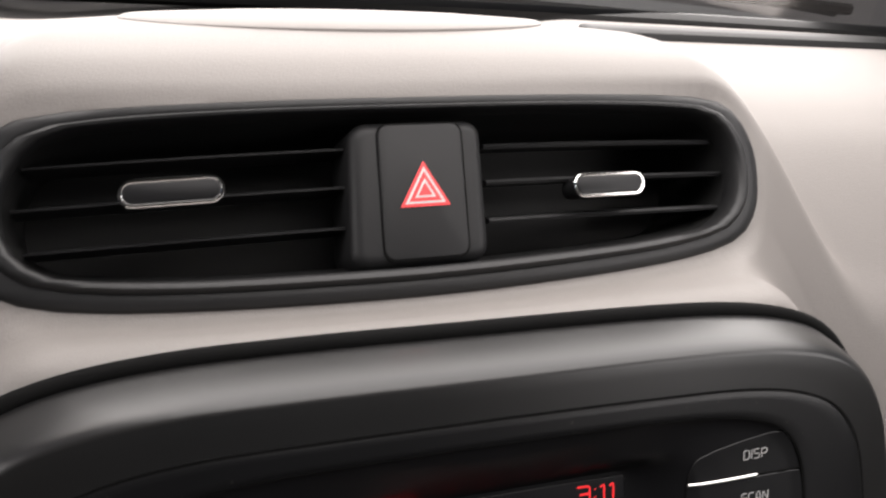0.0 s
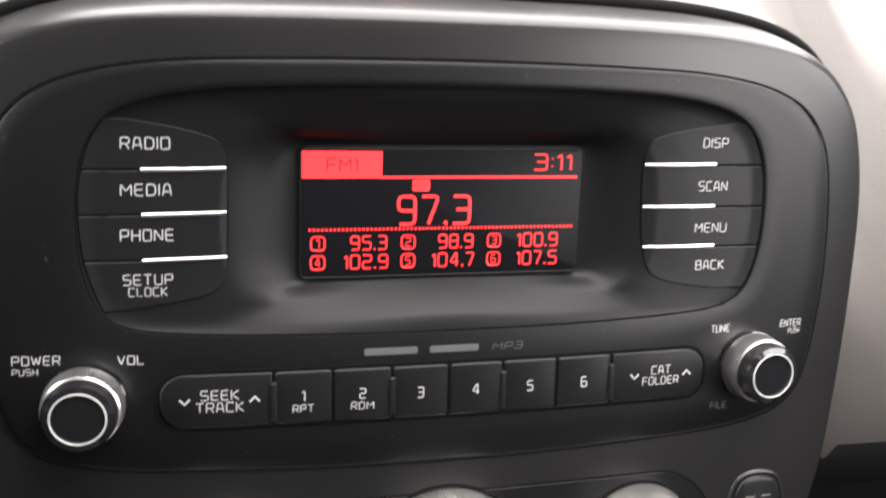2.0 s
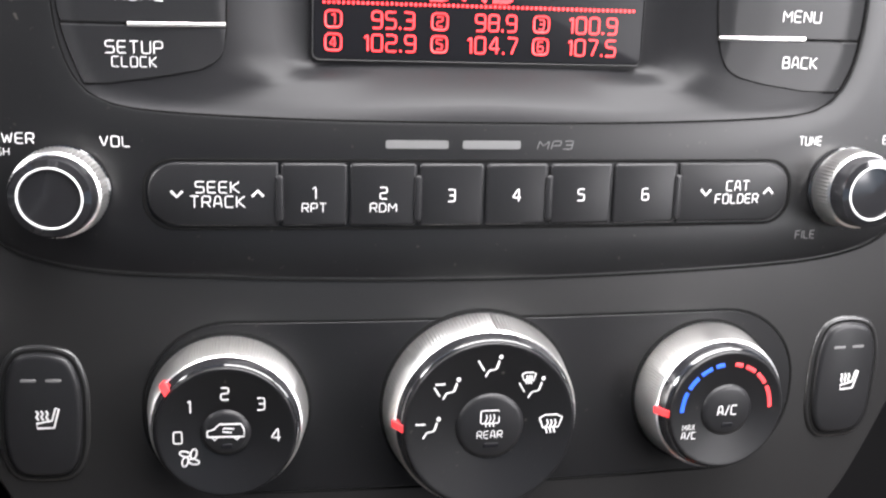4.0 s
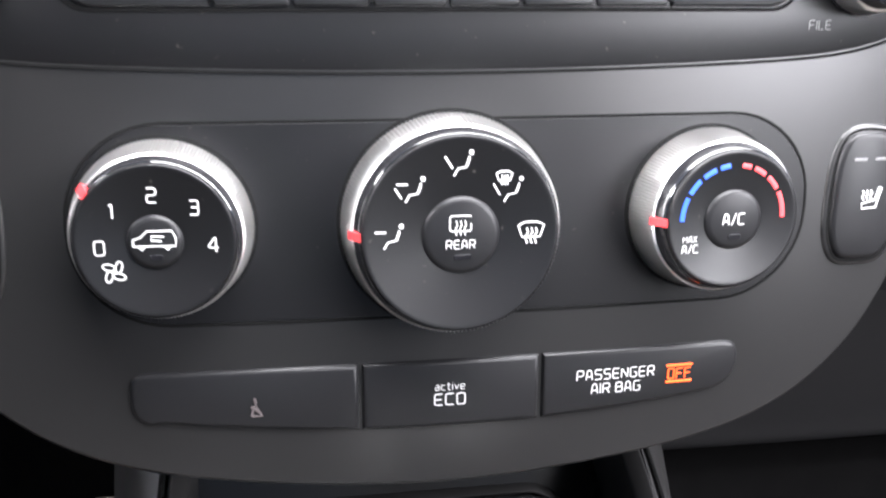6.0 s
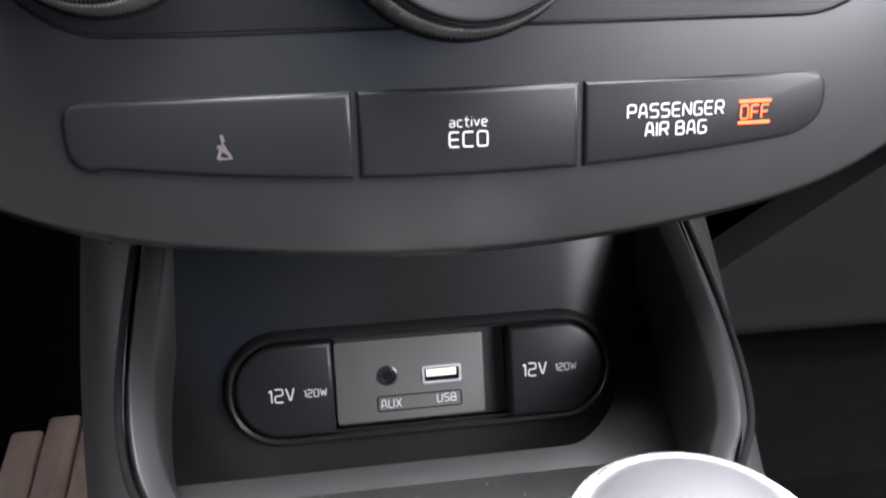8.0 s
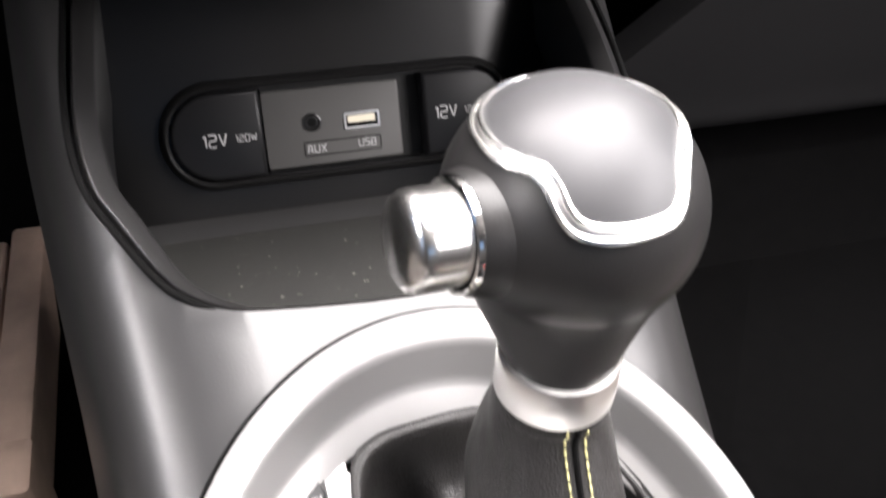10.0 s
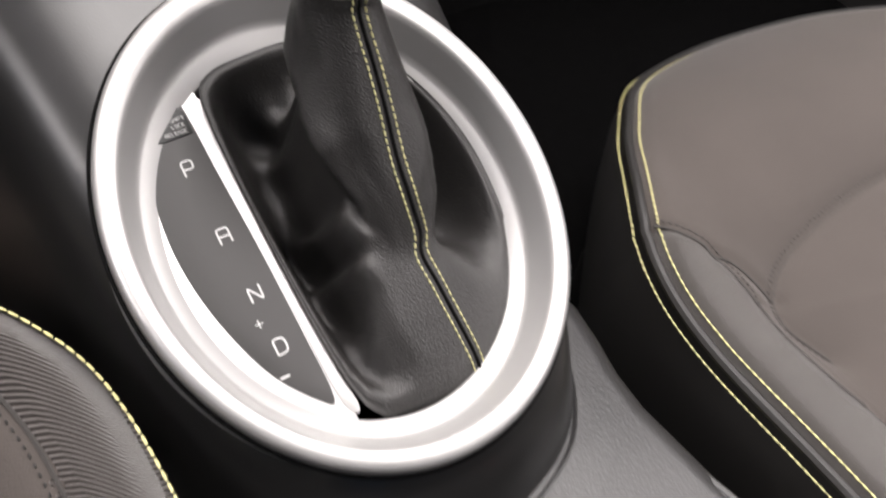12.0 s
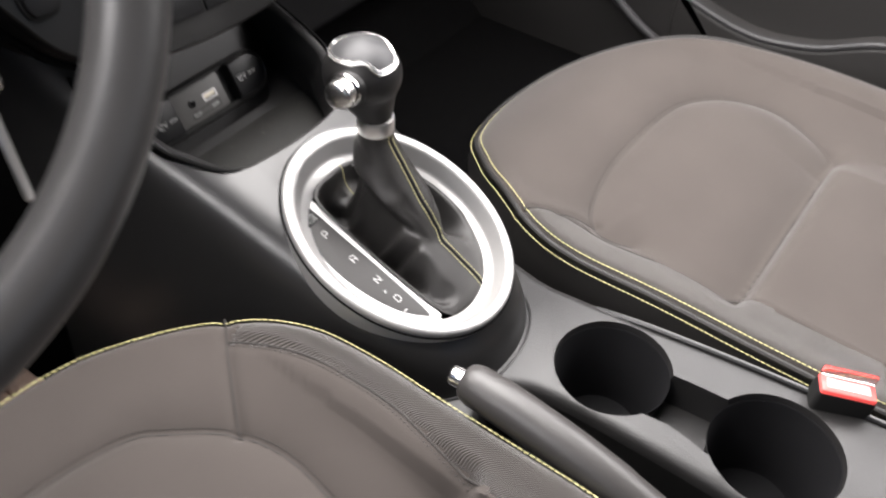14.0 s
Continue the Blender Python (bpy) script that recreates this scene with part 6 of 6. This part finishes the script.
P_FRONT = [(0.007, -0.22), (0.005, -0.13), (0.010, -0.085), (0.024, -0.054), (0.050, -0.019), (0.088, 0.023), (0.15, 0.074), (0.23, 0.096), (0.29, 0.088), (0.338, 0.064), (0.40, 0.0), (0.446, -0.085), (0.472, -0.165), (0.484, -0.23)]
P_ARC = [(0.067, -0.163), (0.058, -0.137), (0.069, -0.118), (0.097, -0.103), (0.154, -0.091), (0.209, -0.089), (0.27, -0.092), (0.315, -0.101), (0.352, -0.125), (0.374, -0.16), (0.376, -0.205), (0.35, -0.26), (0.335, -0.28)]
P_BAND = [(0.021, -0.063), (0.030, -0.070), (0.042, -0.088), (0.047, -0.12), (0.047, -0.163), (0.052, -0.22), (0.055, -0.26), (0.05, -0.44)]
P_LINK = [(0.043, -0.090), (0.054, -0.100), (0.066, -0.122)]
D_FRONT = [(0.002, -0.23), (0.001, -0.17), (0.006, -0.125), (0.020, -0.095), (0.042, -0.066), (0.068, -0.034), (0.10, -0.010), (0.135, 0.006), (0.18, 0.014), (0.23, 0.014), (0.29, 0.004), (0.35, -0.015), (0.41, -0.05), (0.45, -0.10), (0.475, -0.16), (0.484, -0.23)]
D_ARC = [(0.112, -0.30), (0.101, -0.22), (0.094, -0.165), (0.103, -0.125), (0.127, -0.095), (0.155, -0.072), (0.214, -0.058), (0.27, -0.062), (0.33, -0.09), (0.365, -0.14), (0.372, -0.32)]
D_BAND = [(0.058, -0.074), (0.043, -0.102), (0.034, -0.128), (0.030, -0.158), (0.030, -0.20), (0.038, -0.25), (0.048, -0.32), (0.056, -0.44)]
D_LINK = [(0.046, -0.060), (0.066, -0.082), (0.086, -0.106), (0.102, -0.126)]
for label, ox, oy, oz, flip, front, arc_p, band_p, link, fall, bx, by, bz in (("grey fabric passenger seat cushion with lime edge stitching", 0.159, -0.190, 0.244, False, P_FRONT, P_ARC, P_BAND, P_LINK, 2.8, 0.237, -0.22, 0.10), ("grey fabric driver seat cushion with lime edge stitching", -0.0925, -0.1265, 0.326, True, D_FRONT, D_ARC, D_BAND, D_LINK, 0.0, -0.237, -0.23, 0.17)):
    s = seat(label, ox, oy, oz, flip, front, arc_p, band_p, link, fall)
    part("seat_base", box(bx - 0.18, bx + 0.18, by - 0.2, by + 0.14, 0.04 - oz, bz - oz, 0.01), MATTE, s, "black metal seat base")

buckle = thing("seat_belt_buckle", pose(0.124, -0.576, 0.278, 4, 0, 24), "black seat belt buckle with a red release button", "buckle")
part("body", box(-0.0105, 0.0105, -0.022, 0.023, -0.03, 0.012, 0.004), MATTE, buckle)
part("release_button", box(-0.0092, 0.0092, -0.0205, 0.0215, 0.0105, 0.0148, 0.002), REDGLOW, buckle, "red release button")
# White bar stands in for the glare in the middle of the button.
part("glare_bar", box(-0.005, 0.0045, -0.016, 0.017, 0.0142, 0.0153, 0.0004), WHITE, buckle, "pale painted glare on the button")
part("clear_guard", box(0.0062, 0.0096, -0.0205, 0.0215, 0.0140, 0.024, 0.0015), CLEAR, buckle, "clear plastic guard")
hook = thing("seat_rail_hook", label="small pale metal hook below the passenger seat front", category="hook")
part("rod", tube(curve([(0.262, -0.166, 0.092), (0.264, -0.162, 0.104), (0.272, -0.156, 0.110), (0.282, -0.149, 0.106)], 5, False), 0.0030, 8), SILVER, hook)
part("bracket", box(0.250, 0.276, -0.185, -0.160, 0.041, 0.096, 0.003), MATTE, hook)
slide = thing("seat_slide_lever", label="pale metal seat slide lever in front of the passenger seat", category="lever")
part("stalk", tube([(0.404, -0.056, 0.040), (0.406, -0.052, 0.066)], 0.004, 8), CARPET, slide)
part("rod", tube(curve([(0.392, -0.060, 0.064), (0.400, -0.054, 0.067), (0.408, -0.050, 0.066), (0.418, -0.042, 0.062)], 5, False), 0.0018, 8), SILVER, slide)

# ---- steering wheel and key ----
FW = Matrix.Translation((-0.372, -0.222, 0.738)) @ pose(0, 0, 0, 64, 0, 0)
wheel = thing("steering_wheel", FW, "black leather steering wheel", "steering wheel")
part("rim", tube([(0.186 * math.cos(a), 0.186 * math.sin(a), 0) for a in np.linspace(0, 2 * math.pi, 97)[:-1]], 0.0165, 20, True), WHEEL, wheel, "black leather rim")
part("hub", slab(curve([(0.075, 0.03), (0.04, 0.065), (-0.04, 0.065), (-0.075, 0.03), (-0.06, -0.05), (0, -0.075), (0.06, -0.05)], 6), -0.05, -0.012, 0.012, 4), MATTE, wheel)
for a in (8, 172, 270):
    c, s_ = math.cos(radians(a)), math.sin(radians(a))
    part("spoke", tube([(0.05 * c, 0.05 * s_, -0.03), (0.12 * c, 0.12 * s_, -0.022), (0.18 * c, 0.18 * s_, -0.004)], [0.022, 0.015, 0.013], 10, False, 0.5), MATTE, wheel)
column = thing("steering_column", label="black plastic steering column shroud", category="steering column", kind="structure")
part("shroud", tube([(-0.372, -0.18, 0.72), (-0.372, -0.08, 0.69), (-0.372, 0.10, 0.63)], [0.05, 0.06, 0.065], 20), MATTE, column)
keys = thing("ignition_key", label="steel key ring and key hanging from the ignition", category="key")
part("key_ring", tube([(-0.236 + 0.0, -0.166 + 0.014 * math.cos(a), 0.592 + 0.015 * math.sin(a)) for a in np.linspace(0, 2 * math.pi, 33)[:-1]], 0.0024, 8, True), CHROME, keys)
part("lock_barrel", lathe([(0.016, -0.05), (0.016, 0.0), (0.012, 0.004), (0.0001, 0.004)], n=32), MATTE, keys, warp=lambda co: Vector((-0.262, -0.150, 0.604)) + pose(0, 0, 0, 0, 90, 0).to_3x3() @ co)
part("bow", tube([(-0.256, -0.152, 0.604), (-0.238, -0.160, 0.603)], 0.006, 8), MATTE, keys)
part("blade", slab(rrect(0, 0, 0.0085, 0.062, 0.003, 3), -0.001, 0.001, 0.0005, 1), SILVER, keys, warp=lambda co: Vector((-0.243, -0.182, 0.556)) + pose(0, 0, 0, 78, 18, 40).to_3x3() @ co)

# ---- board in the driver's footwell ----
board = thing("wooden_board", label="weathered brown wooden boards lying in the dark footwell", category="board")
for k in range(3):
    x1 = -0.182 - 0.027 * k
    part("plank", box(x1 - 0.025, x1, 0.030, 0.30, 0.062, 0.118 - 0.006 * k, 0.004), WOOD, board)
part("batten", box(-0.272, -0.180, 0.018, 0.060, 0.041, 0.121, 0.005), WOOD, board, "pale worn end batten")
